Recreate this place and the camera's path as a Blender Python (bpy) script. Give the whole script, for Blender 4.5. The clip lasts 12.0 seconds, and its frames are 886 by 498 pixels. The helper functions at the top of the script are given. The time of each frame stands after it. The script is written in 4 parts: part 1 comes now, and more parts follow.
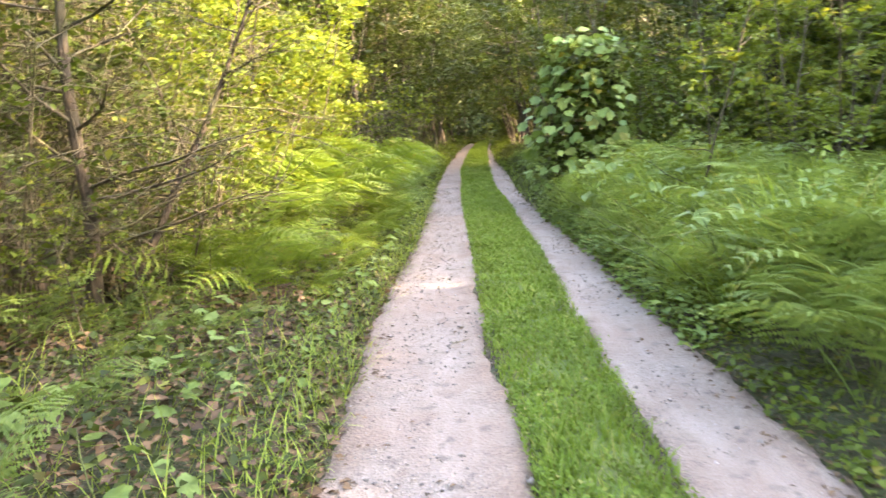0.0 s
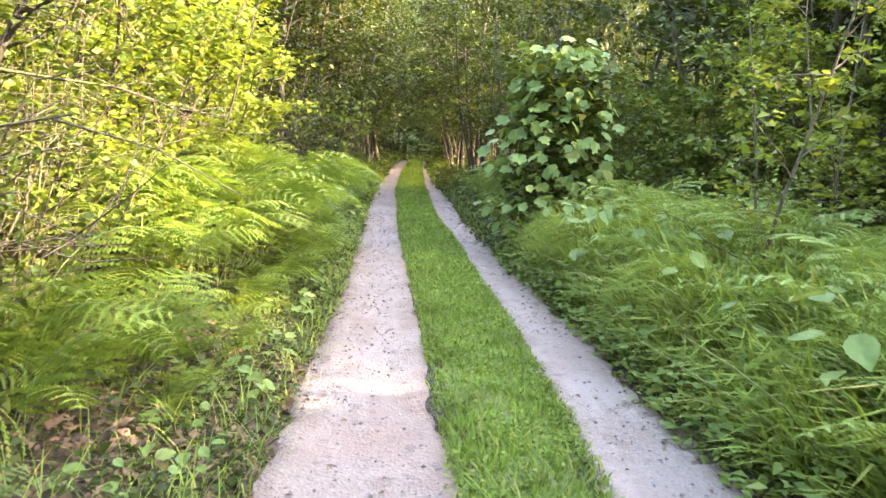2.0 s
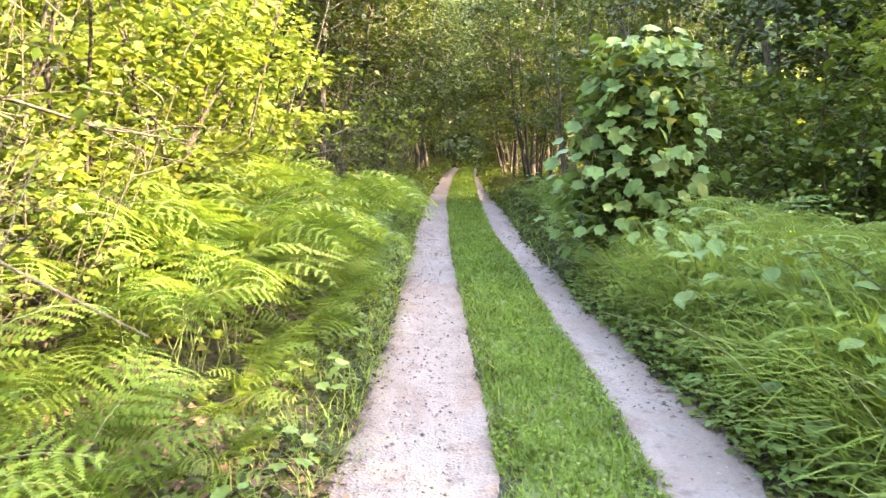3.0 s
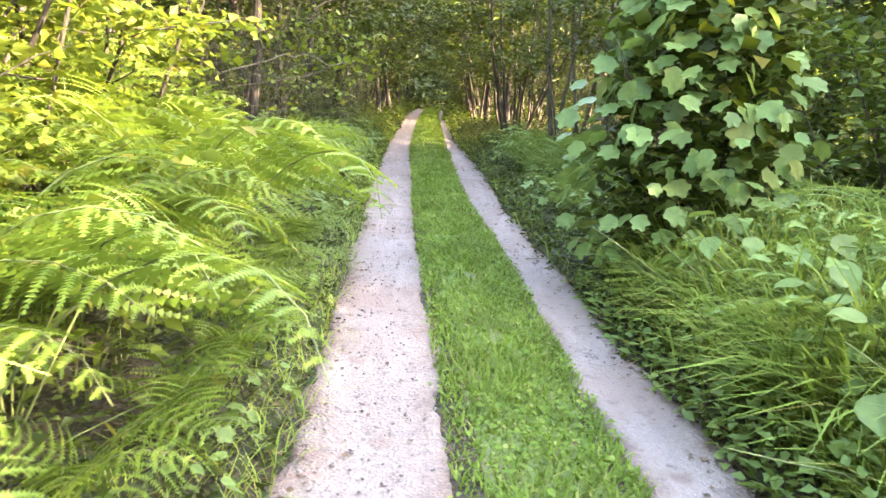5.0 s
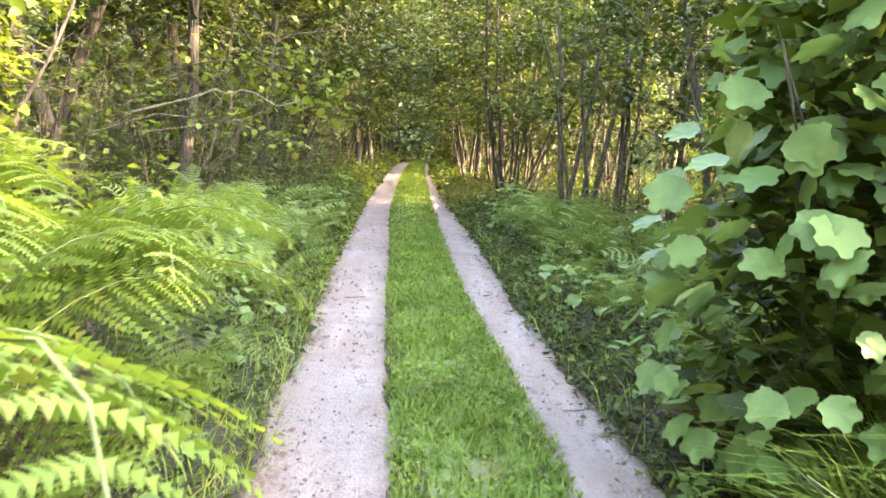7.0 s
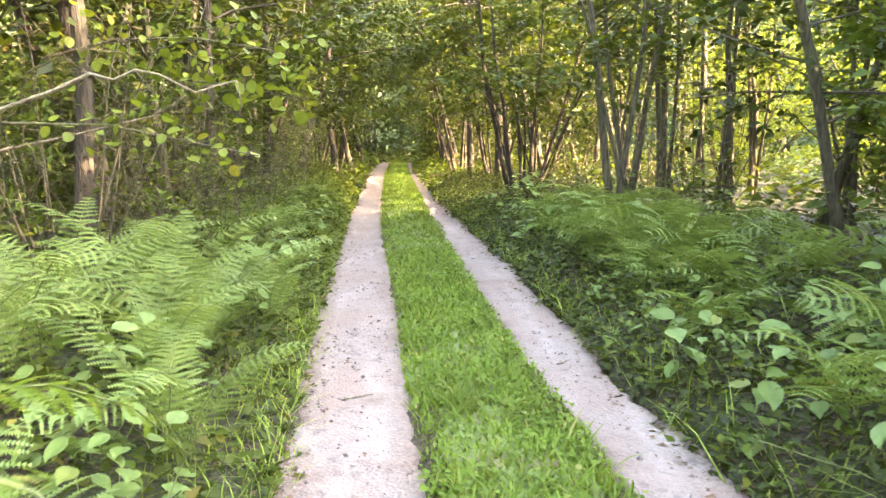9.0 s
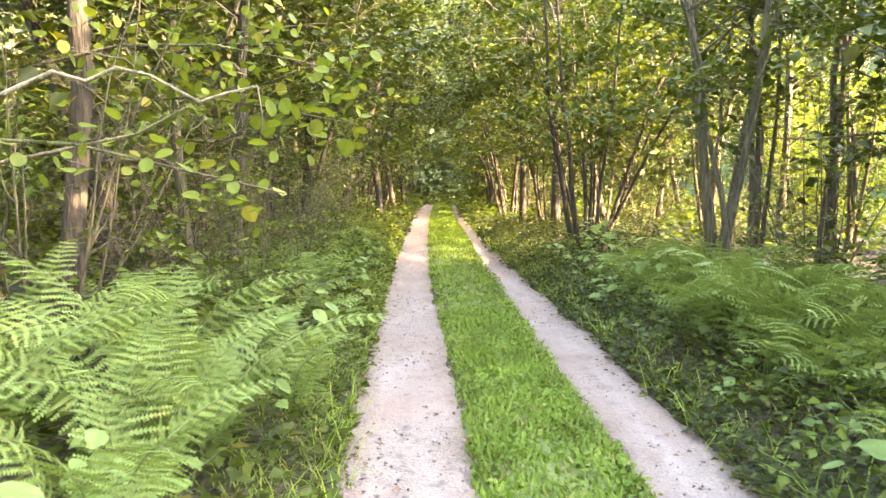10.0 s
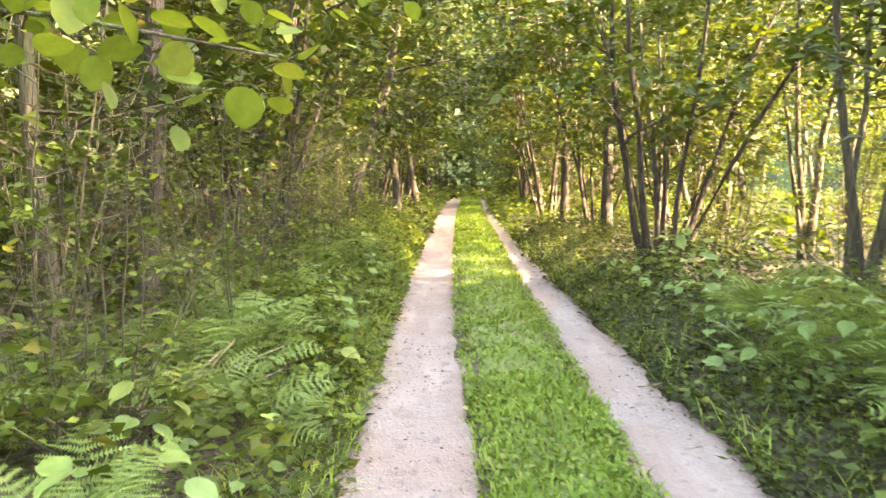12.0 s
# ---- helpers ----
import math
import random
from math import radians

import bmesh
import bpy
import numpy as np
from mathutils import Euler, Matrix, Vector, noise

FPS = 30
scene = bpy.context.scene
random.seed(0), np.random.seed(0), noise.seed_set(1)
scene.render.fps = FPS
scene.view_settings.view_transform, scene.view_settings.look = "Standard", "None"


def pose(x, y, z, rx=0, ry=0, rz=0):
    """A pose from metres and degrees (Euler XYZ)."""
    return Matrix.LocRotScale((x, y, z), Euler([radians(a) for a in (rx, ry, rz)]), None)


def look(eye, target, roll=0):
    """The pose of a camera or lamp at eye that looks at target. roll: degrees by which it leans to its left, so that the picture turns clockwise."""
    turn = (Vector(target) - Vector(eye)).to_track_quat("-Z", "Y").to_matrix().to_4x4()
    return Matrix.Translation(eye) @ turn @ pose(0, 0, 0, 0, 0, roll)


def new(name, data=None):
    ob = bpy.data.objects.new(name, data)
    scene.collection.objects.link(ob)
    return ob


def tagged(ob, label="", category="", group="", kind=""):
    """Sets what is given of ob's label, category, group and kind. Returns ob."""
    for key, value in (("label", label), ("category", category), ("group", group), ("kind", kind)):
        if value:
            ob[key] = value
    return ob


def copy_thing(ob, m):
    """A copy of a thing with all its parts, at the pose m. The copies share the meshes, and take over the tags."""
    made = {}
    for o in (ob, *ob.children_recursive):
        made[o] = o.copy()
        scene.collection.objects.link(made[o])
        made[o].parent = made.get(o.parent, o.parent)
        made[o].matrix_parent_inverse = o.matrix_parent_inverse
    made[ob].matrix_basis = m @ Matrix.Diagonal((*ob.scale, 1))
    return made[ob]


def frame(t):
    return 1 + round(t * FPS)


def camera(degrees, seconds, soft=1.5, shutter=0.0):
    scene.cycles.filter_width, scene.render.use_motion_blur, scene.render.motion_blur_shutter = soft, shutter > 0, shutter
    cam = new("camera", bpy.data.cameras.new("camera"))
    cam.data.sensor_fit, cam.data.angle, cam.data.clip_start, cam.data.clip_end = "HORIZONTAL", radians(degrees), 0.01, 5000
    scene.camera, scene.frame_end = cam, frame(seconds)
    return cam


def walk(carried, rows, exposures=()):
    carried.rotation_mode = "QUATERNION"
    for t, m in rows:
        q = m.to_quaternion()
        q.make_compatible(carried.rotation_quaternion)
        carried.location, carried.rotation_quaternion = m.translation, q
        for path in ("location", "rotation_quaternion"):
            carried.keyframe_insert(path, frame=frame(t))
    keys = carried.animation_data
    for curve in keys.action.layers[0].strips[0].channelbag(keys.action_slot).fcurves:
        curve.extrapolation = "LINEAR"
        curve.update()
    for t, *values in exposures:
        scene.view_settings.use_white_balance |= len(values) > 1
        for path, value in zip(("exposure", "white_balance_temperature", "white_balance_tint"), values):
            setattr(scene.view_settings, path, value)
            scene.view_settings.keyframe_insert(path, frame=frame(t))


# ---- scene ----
cam = camera(62.9, 12.0, soft=1.5, shutter=0.2)
PATH = [
    (0, (-0.022, 0.013, 1.525), (-0.144, 1.981, 1.191), -3.4),
    (0.5, (-0.102, 0.641, 1.511), (-0.484, 2.574, 1.172), -0.4),
    (1, (-0.232, 1.261, 1.509), (-0.401, 3.224, 1.164), 1.0),
    (1.5, (-0.295, 1.874, 1.493), (-0.432, 3.847, 1.197), 4.5),
    (2, (-0.306, 2.521, 1.548), (-0.213, 4.497, 1.254), 2.1),
    (2.5, (-0.305, 3.246, 1.622), (-0.268, 5.225, 1.339), 1.0),
    (2.7, (-0.331, 3.54, 1.633), (-0.363, 5.52, 1.356), 0.3),
    (4.3, (-0.415, 5.772, 1.57), (-0.428, 7.736, 1.192), 2.8),
    (4.5, (-0.42, 6.076, 1.597), (-0.401, 8.037, 1.202), 3.2),
    (5, (-0.454, 6.73, 1.611), (-0.383, 8.68, 1.175), 3.7),
    (5.5, (-0.402, 7.454, 1.604), (-0.3, 9.399, 1.15), 3.5),
    (6, (-0.395, 8.118, 1.605), (-0.283, 10.066, 1.165), 2.8),
    (6.5, (-0.387, 8.834, 1.568), (-0.314, 10.79, 1.156), 3.7),
    (7, (-0.409, 9.52, 1.569), (-0.304, 11.495, 1.277), 4.5),
    (7.5, (-0.443, 10.22, 1.532), (-0.234, 12.198, 1.328), 4.1),
    (7.7, (-0.41, 10.528, 1.525), (-0.337, 12.507, 1.248), 3.2),
    (9.3, (-0.708, 12.855, 1.477), (-0.572, 14.826, 1.172), -1.8),
    (9.5, (-0.746, 13.15, 1.465), (-0.637, 15.135, 1.243), -2.4),
    (10, (-0.81, 13.865, 1.462), (-0.769, 15.856, 1.275), 0.6),
    (10.5, (-0.805, 14.552, 1.445), (-0.801, 16.538, 1.21), -4.2),
    (11, (-0.776, 15.241, 1.444), (-0.808, 17.219, 1.155), 0.7),
    (11.5, (-0.745, 15.993, 1.455), (-0.657, 17.977, 1.22), -0.2),
    (12, (-0.757, 16.726, 1.501), (-0.793, 18.714, 1.29), 0.6),
]
KELVIN, TINT = 8700, 17
walk(cam, [(t, look(eye, target, roll)) for t, eye, target, roll in PATH], [(0, 4.8, KELVIN, TINT), (2.5, 4.98, 8000, TINT), (5.5, 5.32, 7900, TINT), (8.5, 5.57, 8800, TINT), (12, 5.86, 9600, TINT)])

# ---- light ----
SUN_EL, SUN_AZ = 26.0, 106.0     # degrees above the ground; degrees clockwise from the walking direction
world = bpy.data.worlds.new("sky")
scene.world = world
world.use_nodes = True
wn, wl = world.node_tree.nodes, world.node_tree.links
sky = wn.new("ShaderNodeTexSky")
sky.sky_type, sky.sun_disc = "NISHITA", False
sky.sun_elevation, sky.sun_rotation = radians(SUN_EL), radians(SUN_AZ)
sky.air_density, sky.dust_density, sky.ozone_density = 1.0, 1.5, 1.0
wl.new(sky.outputs[0], wn["Background"].inputs[0])
wn["Background"].inputs[1].default_value = 0.15
sun_data = bpy.data.lights.new("sun", "SUN")
sun_data.energy, sun_data.angle, sun_data.color = 2.3, radians(0.6), (1.0, 0.89, 0.70)
sun = new("sun", sun_data)
SUN_DIR = Vector((math.sin(radians(SUN_AZ)) * math.cos(radians(SUN_EL)), math.cos(radians(SUN_AZ)) * math.cos(radians(SUN_EL)), math.sin(radians(SUN_EL))))
sun.matrix_world = look(SUN_DIR * 60, (0, 0, 0))


# ---- materials ----
def ramp_mat(name, rough=0.8):
    m = bpy.data.materials.new(name)
    m.use_nodes = True
    n, l = m.node_tree.nodes, m.node_tree.links
    p = n["Principled BSDF"]
    p.inputs["Roughness"].default_value = rough
    return m, n, l, p


def mix_rgb(n, l, fac, a, b):
    k = n.new("ShaderNodeMix")
    k.data_type = "RGBA"
    for sock, v in ((k.inputs[0], fac), (k.inputs[6], a), (k.inputs[7], b)):
        if isinstance(v, (int, float)):
            sock.default_value = v
        elif isinstance(v, tuple):
            sock.default_value = (*v, 1)
        else:
            l.new(v, sock)
    return k.outputs[2]


def noise_fac(n, l, scale, lo=0.4, hi=0.6, detail=4, coords=None):
    if coords is None:
        coords = n.new("ShaderNodeTexCoord").outputs["Object"]
    t = n.new("ShaderNodeTexNoise")
    t.inputs["Scale"].default_value, t.inputs["Detail"].default_value = scale, detail
    l.new(coords, t.inputs["Vector"])
    r = n.new("ShaderNodeMapRange")
    r.inputs[1].default_value, r.inputs[2].default_value = lo, hi
    l.new(t.outputs[0], r.inputs[0])
    return r.outputs[0]


def bump(n, l, p, height, strength, dist):
    b = n.new("ShaderNodeBump")
    b.inputs["Strength"].default_value, b.inputs["Distance"].default_value = strength, dist
    l.new(height, b.inputs["Height"])
    l.new(b.outputs[0], p.inputs["Normal"])


def leaf_mat(name, dark, light, old, through_=0.4, rough=0.5, oldness=0.12):
    """Living leaf: each leaf has a shade of its own, some are yellowing, and light comes through it."""
    m, n, l, p = ramp_mat(name, rough)
    g = n.new("ShaderNodeNewGeometry")
    o = n.new("ShaderNodeObjectInfo")
    c = mix_rgb(n, l, g.outputs["Random Per Island"], dark, light)
    add = n.new("ShaderNodeMath")
    add.operation = "ADD"
    l.new(g.outputs["Random Per Island"], add.inputs[0])
    l.new(o.outputs["Random"], add.inputs[1])
    fr = n.new("ShaderNodeMath")
    fr.operation = "FRACT"
    l.new(add.outputs[0], fr.inputs[0])
    r = n.new("ShaderNodeMapRange")
    r.inputs[1].default_value, r.inputs[2].default_value = 1 - oldness, 1.0
    l.new(fr.outputs[0], r.inputs[0])
    c = mix_rgb(n, l, r.outputs[0], c, old)
    w = noise_fac(n, l, 2.2, 0.35, 0.7, 3)
    hs = n.new("ShaderNodeHueSaturation")
    l.new(c, hs.inputs["Color"])
    mr = n.new("ShaderNodeMapRange")
    mr.inputs[3].default_value, mr.inputs[4].default_value = 0.72, 1.25
    l.new(w, mr.inputs[0])
    l.new(mr.outputs[0], hs.inputs["Value"])
    l.new(hs.outputs[0], p.inputs["Base Color"])
    p.inputs["Specular IOR Level"].default_value = 0.18
    tr = n.new("ShaderNodeBsdfTranslucent")
    warm = mix_rgb(n, l, 0.5, hs.outputs[0], (light[0] * 1.7, light[1] * 1.5, light[2] * 0.6))
    l.new(warm, tr.inputs["Color"])
    mx = n.new("ShaderNodeMixShader")
    mx.inputs[0].default_value = through_
    l.new(p.outputs[0], mx.inputs[1])
    l.new(tr.outputs[0], mx.inputs[2])
    l.new(mx.outputs[0], n["Material Output"].inputs[0])
    return m


def bark_mat(name, a, b, moss=(0.06, 0.08, 0.02)):
    m, n, l, p = ramp_mat(name, 0.9)
    tc = n.new("ShaderNodeTexCoord").outputs["Object"]
    mp = n.new("ShaderNodeMapping")
    mp.inputs["Scale"].default_value = (14, 14, 2.5)
    l.new(tc, mp.inputs[0])
    f = noise_fac(n, l, 2.0, 0.35, 0.65, 6, mp.outputs[0])
    c = mix_rgb(n, l, f, a, b)
    c = mix_rgb(n, l, noise_fac(n, l, 1.3, 0.52, 0.72, 4), c, moss)
    l.new(c, p.inputs["Base Color"])
    bump(n, l, p, f, 0.7, 0.02)
    return m


def gravel_mat():
    m, n, l, p = ramp_mat("gravel", 0.92)
    tc = n.new("ShaderNodeTexCoord").outputs["Object"]
    v = n.new("ShaderNodeTexVoronoi")
    v.inputs["Scale"].default_value = 55
    l.new(tc, v.inputs["Vector"])
    c = mix_rgb(n, l, v.outputs["Color"], (0.142, 0.110, 0.094), (0.251, 0.202, 0.176))
    c = mix_rgb(n, l, noise_fac(n, l, 1.1, 0.42, 0.66, 5, tc), c, (0.183, 0.118, 0.091))
    mp = n.new("ShaderNodeMapping")
    mp.inputs["Scale"].default_value = (3.0, 0.5, 1)
    l.new(tc, mp.inputs[0])
    c = mix_rgb(n, l, noise_fac(n, l, 1.6, 0.5, 0.75, 6, mp.outputs[0]), c, (0.292, 0.246, 0.218))
    c = mix_rgb(n, l, noise_fac(n, l, 9, 0.58, 0.70, 6, tc), c, (0.088, 0.064, 0.051))
    c = mix_rgb(n, l, noise_fac(n, l, 3.3, 0.60, 0.72, 7, tc), c, (0.142, 0.086, 0.061))
    # the wheels have polished the middle; loose brown grit gathers along the sides
    at = n.new("ShaderNodeAttribute")
    at.attribute_name = "across"
    off = n.new("ShaderNodeMath")
    off.operation = "SUBTRACT"
    l.new(at.outputs["Fac"], off.inputs[0])
    off.inputs[1].default_value = 0.5
    ab = n.new("ShaderNodeMath")
    ab.operation = "ABSOLUTE"
    l.new(off.outputs[0], ab.inputs[0])
    wv = n.new("ShaderNodeMath")
    wv.operation = "MULTIPLY_ADD"
    l.new(noise_fac(n, l, 2.4, 0.2, 0.8, 5, tc), wv.inputs[0])
    wv.inputs[1].default_value = 0.34
    l.new(ab.outputs[0], wv.inputs[2])
    sr = n.new("ShaderNodeMapRange")
    sr.inputs[1].default_value, sr.inputs[2].default_value = 0.40, 0.72
    l.new(wv.outputs[0], sr.inputs[0])
    c = mix_rgb(n, l, 0.25, c, (0.271, 0.224, 0.198))
    c = mix_rgb(n, l, sr.outputs[0], c, mix_rgb(n, l, noise_fac(n, l, 30, 0.35, 0.65, 4, tc), (0.082, 0.050, 0.033), (0.190, 0.125, 0.094)))
    fine = noise_fac(n, l, 160, 0.3, 0.7, 3, tc)
    c = mix_rgb(n, l, fine, c, mix_rgb(n, l, 0.4, c, (0.082, 0.064, 0.054)))
    l.new(c, p.inputs["Base Color"])
    sm = n.new("ShaderNodeMath")
    sm.operation = "ADD"
    l.new(v.outputs["Distance"], sm.inputs[0])
    l.new(noise_fac(n, l, 7, 0.2, 0.8, 5, tc), sm.inputs[1])
    bump(n, l, p, sm.outputs[0], 0.7, 0.014)
    return m


def soil_mat():
    m, n, l, p = ramp_mat("forest_soil", 0.95)
    tc = n.new("ShaderNodeTexCoord").outputs["Object"]
    f = noise_fac(n, l, 14, 0.35, 0.65, 6, tc)
    c = mix_rgb(n, l, f, (0.019, 0.013, 0.008), (0.060, 0.042, 0.024))
    c = mix_rgb(n, l, noise_fac(n, l, 0.9, 0.4, 0.6, 5, tc), c, (0.026, 0.038, 0.011))
    c = mix_rgb(n, l, noise_fac(n, l, 60, 0.5, 0.7, 4, tc), c, (0.090, 0.060, 0.032))
    l.new(c, p.inputs["Base Color"])
    bump(n, l, p, f, 0.9, 0.05)
    return m


def plain_mat(name, a, b, scale, rough=0.85):
    m, n, l, p = ramp_mat(name, rough)
    g = n.new("ShaderNodeNewGeometry")
    c = mix_rgb(n, l, g.outputs["Random Per Island"], a, b)
    c = mix_rgb(n, l, noise_fac(n, l, scale, 0.45, 0.7, 5), c, (a[0] * 0.5, a[1] * 0.5, a[2] * 0.5))
    l.new(c, p.inputs["Base Color"])
    return m


GRAVEL, SOIL = gravel_mat(), soil_mat()
BARK = bark_mat("bark", (0.032, 0.026, 0.014), (0.092, 0.074, 0.041))
# Darker copy of the bark, shade in its colour, for stems the sun overlights.
SHADED_BARK = bark_mat("shaded_bark", (0.018, 0.013, 0.009), (0.058, 0.042, 0.027), (0.03, 0.035, 0.012))
PALE_BARK = bark_mat("pale_bark", (0.08, 0.058, 0.036), (0.20, 0.155, 0.105), (0.07, 0.065, 0.028))
DEAD_WOOD = bark_mat("dead_wood", (0.11, 0.09, 0.06), (0.25, 0.21, 0.15), (0.12, 0.11, 0.06))
STEM = plain_mat("green_stem", (0.085, 0.12, 0.03), (0.13, 0.15, 0.045), 8)
FERN = leaf_mat("fern_leaf", (0.106, 0.176, 0.048), (0.170, 0.242, 0.072), (0.213, 0.200, 0.048), 0.36, 0.5, 0.07)
BRACKEN = leaf_mat("bracken_leaf", (0.082, 0.140, 0.022), (0.134, 0.202, 0.032), (0.218, 0.181, 0.045), 0.42, 0.5, 0.08)
HAZEL = leaf_mat("hazel_leaf", (0.048, 0.082, 0.013), (0.095, 0.131, 0.019), (0.171, 0.144, 0.026), 0.34, 0.5, 0.1)
# Darker copy of the hazel leaf, with the shade between foliage in its colour.
SHADED_CANOPY = leaf_mat("shaded_canopy_leaf", (0.028, 0.048, 0.007), (0.062, 0.086, 0.012), (0.125, 0.106, 0.019), 0.34, 0.5, 0.1)
# Deep-wood shade is put into this leaf colour.
SHADED_LEAF = leaf_mat("shaded_wood_leaf", (0.019, 0.032, 0.006), (0.042, 0.059, 0.009), (0.082, 0.066, 0.013), 0.28, 0.5, 0.08)
# Yellow-green leaf, bright enough in colour to pass for sunlit in shade.
LIME = leaf_mat("lime_sunlit_leaf", (0.072, 0.112, 0.016), (0.124, 0.162, 0.024), (0.195, 0.161, 0.030), 0.44, 0.5, 0.12)
BROADLEAF = leaf_mat("broad_leaf", (0.075, 0.140, 0.042), (0.155, 0.225, 0.066), (0.170, 0.190, 0.050), 0.34, 0.44, 0.1)
GRASS = leaf_mat("short_grass", (0.072, 0.137, 0.018), (0.132, 0.200, 0.030), (0.224, 0.222, 0.068), 0.38, 0.55, 0.18)
TALLGRASS = leaf_mat("tall_grass", (0.131, 0.210, 0.038), (0.226, 0.300, 0.060), (0.307, 0.249, 0.077), 0.38, 0.5, 0.12)
LITTER = plain_mat("dead_leaf", (0.055, 0.033, 0.017), (0.17, 0.10, 0.05), 12)
STONE = plain_mat("stone_chip", (0.10, 0.08, 0.068), (0.30, 0.26, 0.24), 30)

# ---- mesh tools ----
rng = np.random.default_rng(7)


def mesh(name, verts, faces, mats, index=None):
    """A mesh from arrays: faces all have the same number of corners."""
    verts, faces = np.asarray(verts, np.float32), np.asarray(faces, np.int32)
    me = bpy.data.meshes.new(name)
    me.vertices.add(len(verts))
    me.vertices.foreach_set("co", verts.ravel())
    k = faces.shape[1]
    me.loops.add(faces.size)
    me.loops.foreach_set("vertex_index", faces.ravel())
    me.polygons.add(len(faces))
    me.polygons.foreach_set("loop_start", np.arange(0, faces.size, k, dtype=np.int32))
    for mt in (mats if isinstance(mats, (list, tuple)) else [mats]):
        me.materials.append(mt)
    if index is not None:
        me.polygons.foreach_set("material_index", np.asarray(index, np.int32))
    me.update(calc_edges=True)
    return me


def part(name, me, parent, label=""):
    ob = new(name, me)
    ob.parent = parent
    return tagged(ob, label)


def unit(v):
    return v / np.maximum(np.linalg.norm(v, axis=-1, keepdims=True), 1e-9)


def join(pieces):
    """Joins (verts, faces) arrays."""
    vs, fs, k = [], [], 0
    for v, f in pieces:
        vs.append(v)
        fs.append(np.asarray(f) + k)
        k += len(v)
    return np.concatenate(vs), np.concatenate(fs)


def tube(pts, radii, sides=6):
    """Tapered tube of quads along a line of points."""
    pts, radii = np.asarray(pts, float), np.asarray(radii, float)
    tang = unit(np.gradient(pts, axis=0))
    ref = np.where(np.abs(tang[:, 2:3]) > 0.9, [[1.0, 0, 0]], [[0, 0, 1.0]])
    a = unit(np.cross(tang, ref))
    b = np.cross(tang, a)
    ang = np.arange(sides) * 2 * np.pi / sides
    ring = pts[:, None] + radii[:, None, None] * (np.cos(ang)[None, :, None] * a[:, None] + np.sin(ang)[None, :, None] * b[:, None])
    n = len(pts)
    i, j = np.meshgrid(np.arange(n - 1), np.arange(sides), indexing="ij")
    j2 = (j + 1) % sides
    f = np.stack([i * sides + j, i * sides + j2, (i + 1) * sides + j2, (i + 1) * sides + j], -1).reshape(-1, 4)
    return ring.reshape(-1, 3), f


def leaves(pos, axis, normal, length, width, fold=0.18, droop=0.12):
    """Pointed leaves of two halves, folded at the midrib."""
    pos, axis = np.asarray(pos, float), unit(np.asarray(axis, float))
    side = unit(np.cross(normal, axis))
    nrm = np.cross(axis, side)
    L, W = length[:, None], width[:, None]
    lift = nrm * W * fold
    mid = pos + axis * L * 0.42
    v = np.stack([pos, mid + side * W * 0.5 + lift, pos + axis * L - nrm * L * droop, mid - side * W * 0.5 + lift], 1).reshape(-1, 3)
    b = np.arange(len(pos))[:, None] * 4
    f = np.concatenate([b + [[0, 1, 2]], b + [[0, 2, 3]]], 1).reshape(-1, 3)
    return v, f


def blades(pos, height, width, angle, lean, curl, rows_=((0.0, 1.0), (0.55, 0.8), (1.0, 0.1)), drop=0.55):
    """Grass blades: bent strips that taper to a tip."""
    d = np.stack([np.cos(angle), np.sin(angle), np.zeros_like(angle)], 1)
    s = np.stack([-np.sin(angle), np.cos(angle), np.zeros_like(angle)], 1)
    up = np.array([[0, 0, 1.0]])
    h, w = height[:, None], width[:, None]
    le, cu = lean[:, None], curl[:, None]
    rows = []
    for u, ww in rows_:
        c = pos + up * h * (u - cu * u ** 2.4 * drop) + d * h * (le * u + cu * u * u)
        rows += [c - s * w * ww / 2, c + s * w * ww / 2]
    v = np.stack(rows, 1).reshape(-1, 3)
    b = np.arange(len(pos))[:, None] * 2 * len(rows_)
    f = np.concatenate([b + 2 * k + [[0, 1, 3, 2]] for k in range(len(rows_) - 1)], 1).reshape(-1, 4)
    return v, f


def rand_dirs(n, zlo=-0.5, zhi=0.6):
    a = rng.uniform(0, 2 * np.pi, n)
    return unit(np.stack([np.cos(a), np.sin(a), rng.uniform(zlo, zhi, n)], 1))


# ---- plan of the track ----
EY = [-30, 3, 5, 7, 9, 11, 13, 15, 17, 19, 21, 25, 30, 45, 70]
LO = [0.2, -0.82, -0.94, -1.00, -0.97, -1.00, -1.07, -1.13, -1.22, -1.29, -1.34, -1.42, -1.47, -1.45, -0.9]
LG = [1.0, 0.13, -0.07, -0.15, -0.23, -0.33, -0.42, -0.51, -0.58, -0.61, -0.67, -0.80, -0.82, -0.75, -0.2]
RG = [1.7, 0.75, 0.69, 0.65, 0.61, 0.52, 0.47, 0.39, 0.27, 0.22, 0.21, 0.20, 0.20, 0.28, 0.8]
RO = [2.4, 1.38, 1.28, 1.19, 1.09, 0.96, 0.87, 0.79, 0.72, 0.74, 0.73, 0.63, 0.52, 0.58, 1.1]


def edge(y, table):
    return np.interp(y, EY, table)


def wob(x, y, f, k=0.0):
    """Smooth uneven field, about -1 to 1."""
    return 0.5 * np.sin(x * 1.7 * f + 1.3 * np.sin(y * 1.1 * f + k)) + 0.5 * np.sin(y * 1.9 * f + 1.7 * np.sin(x * 1.3 * f + 2.1 + k))


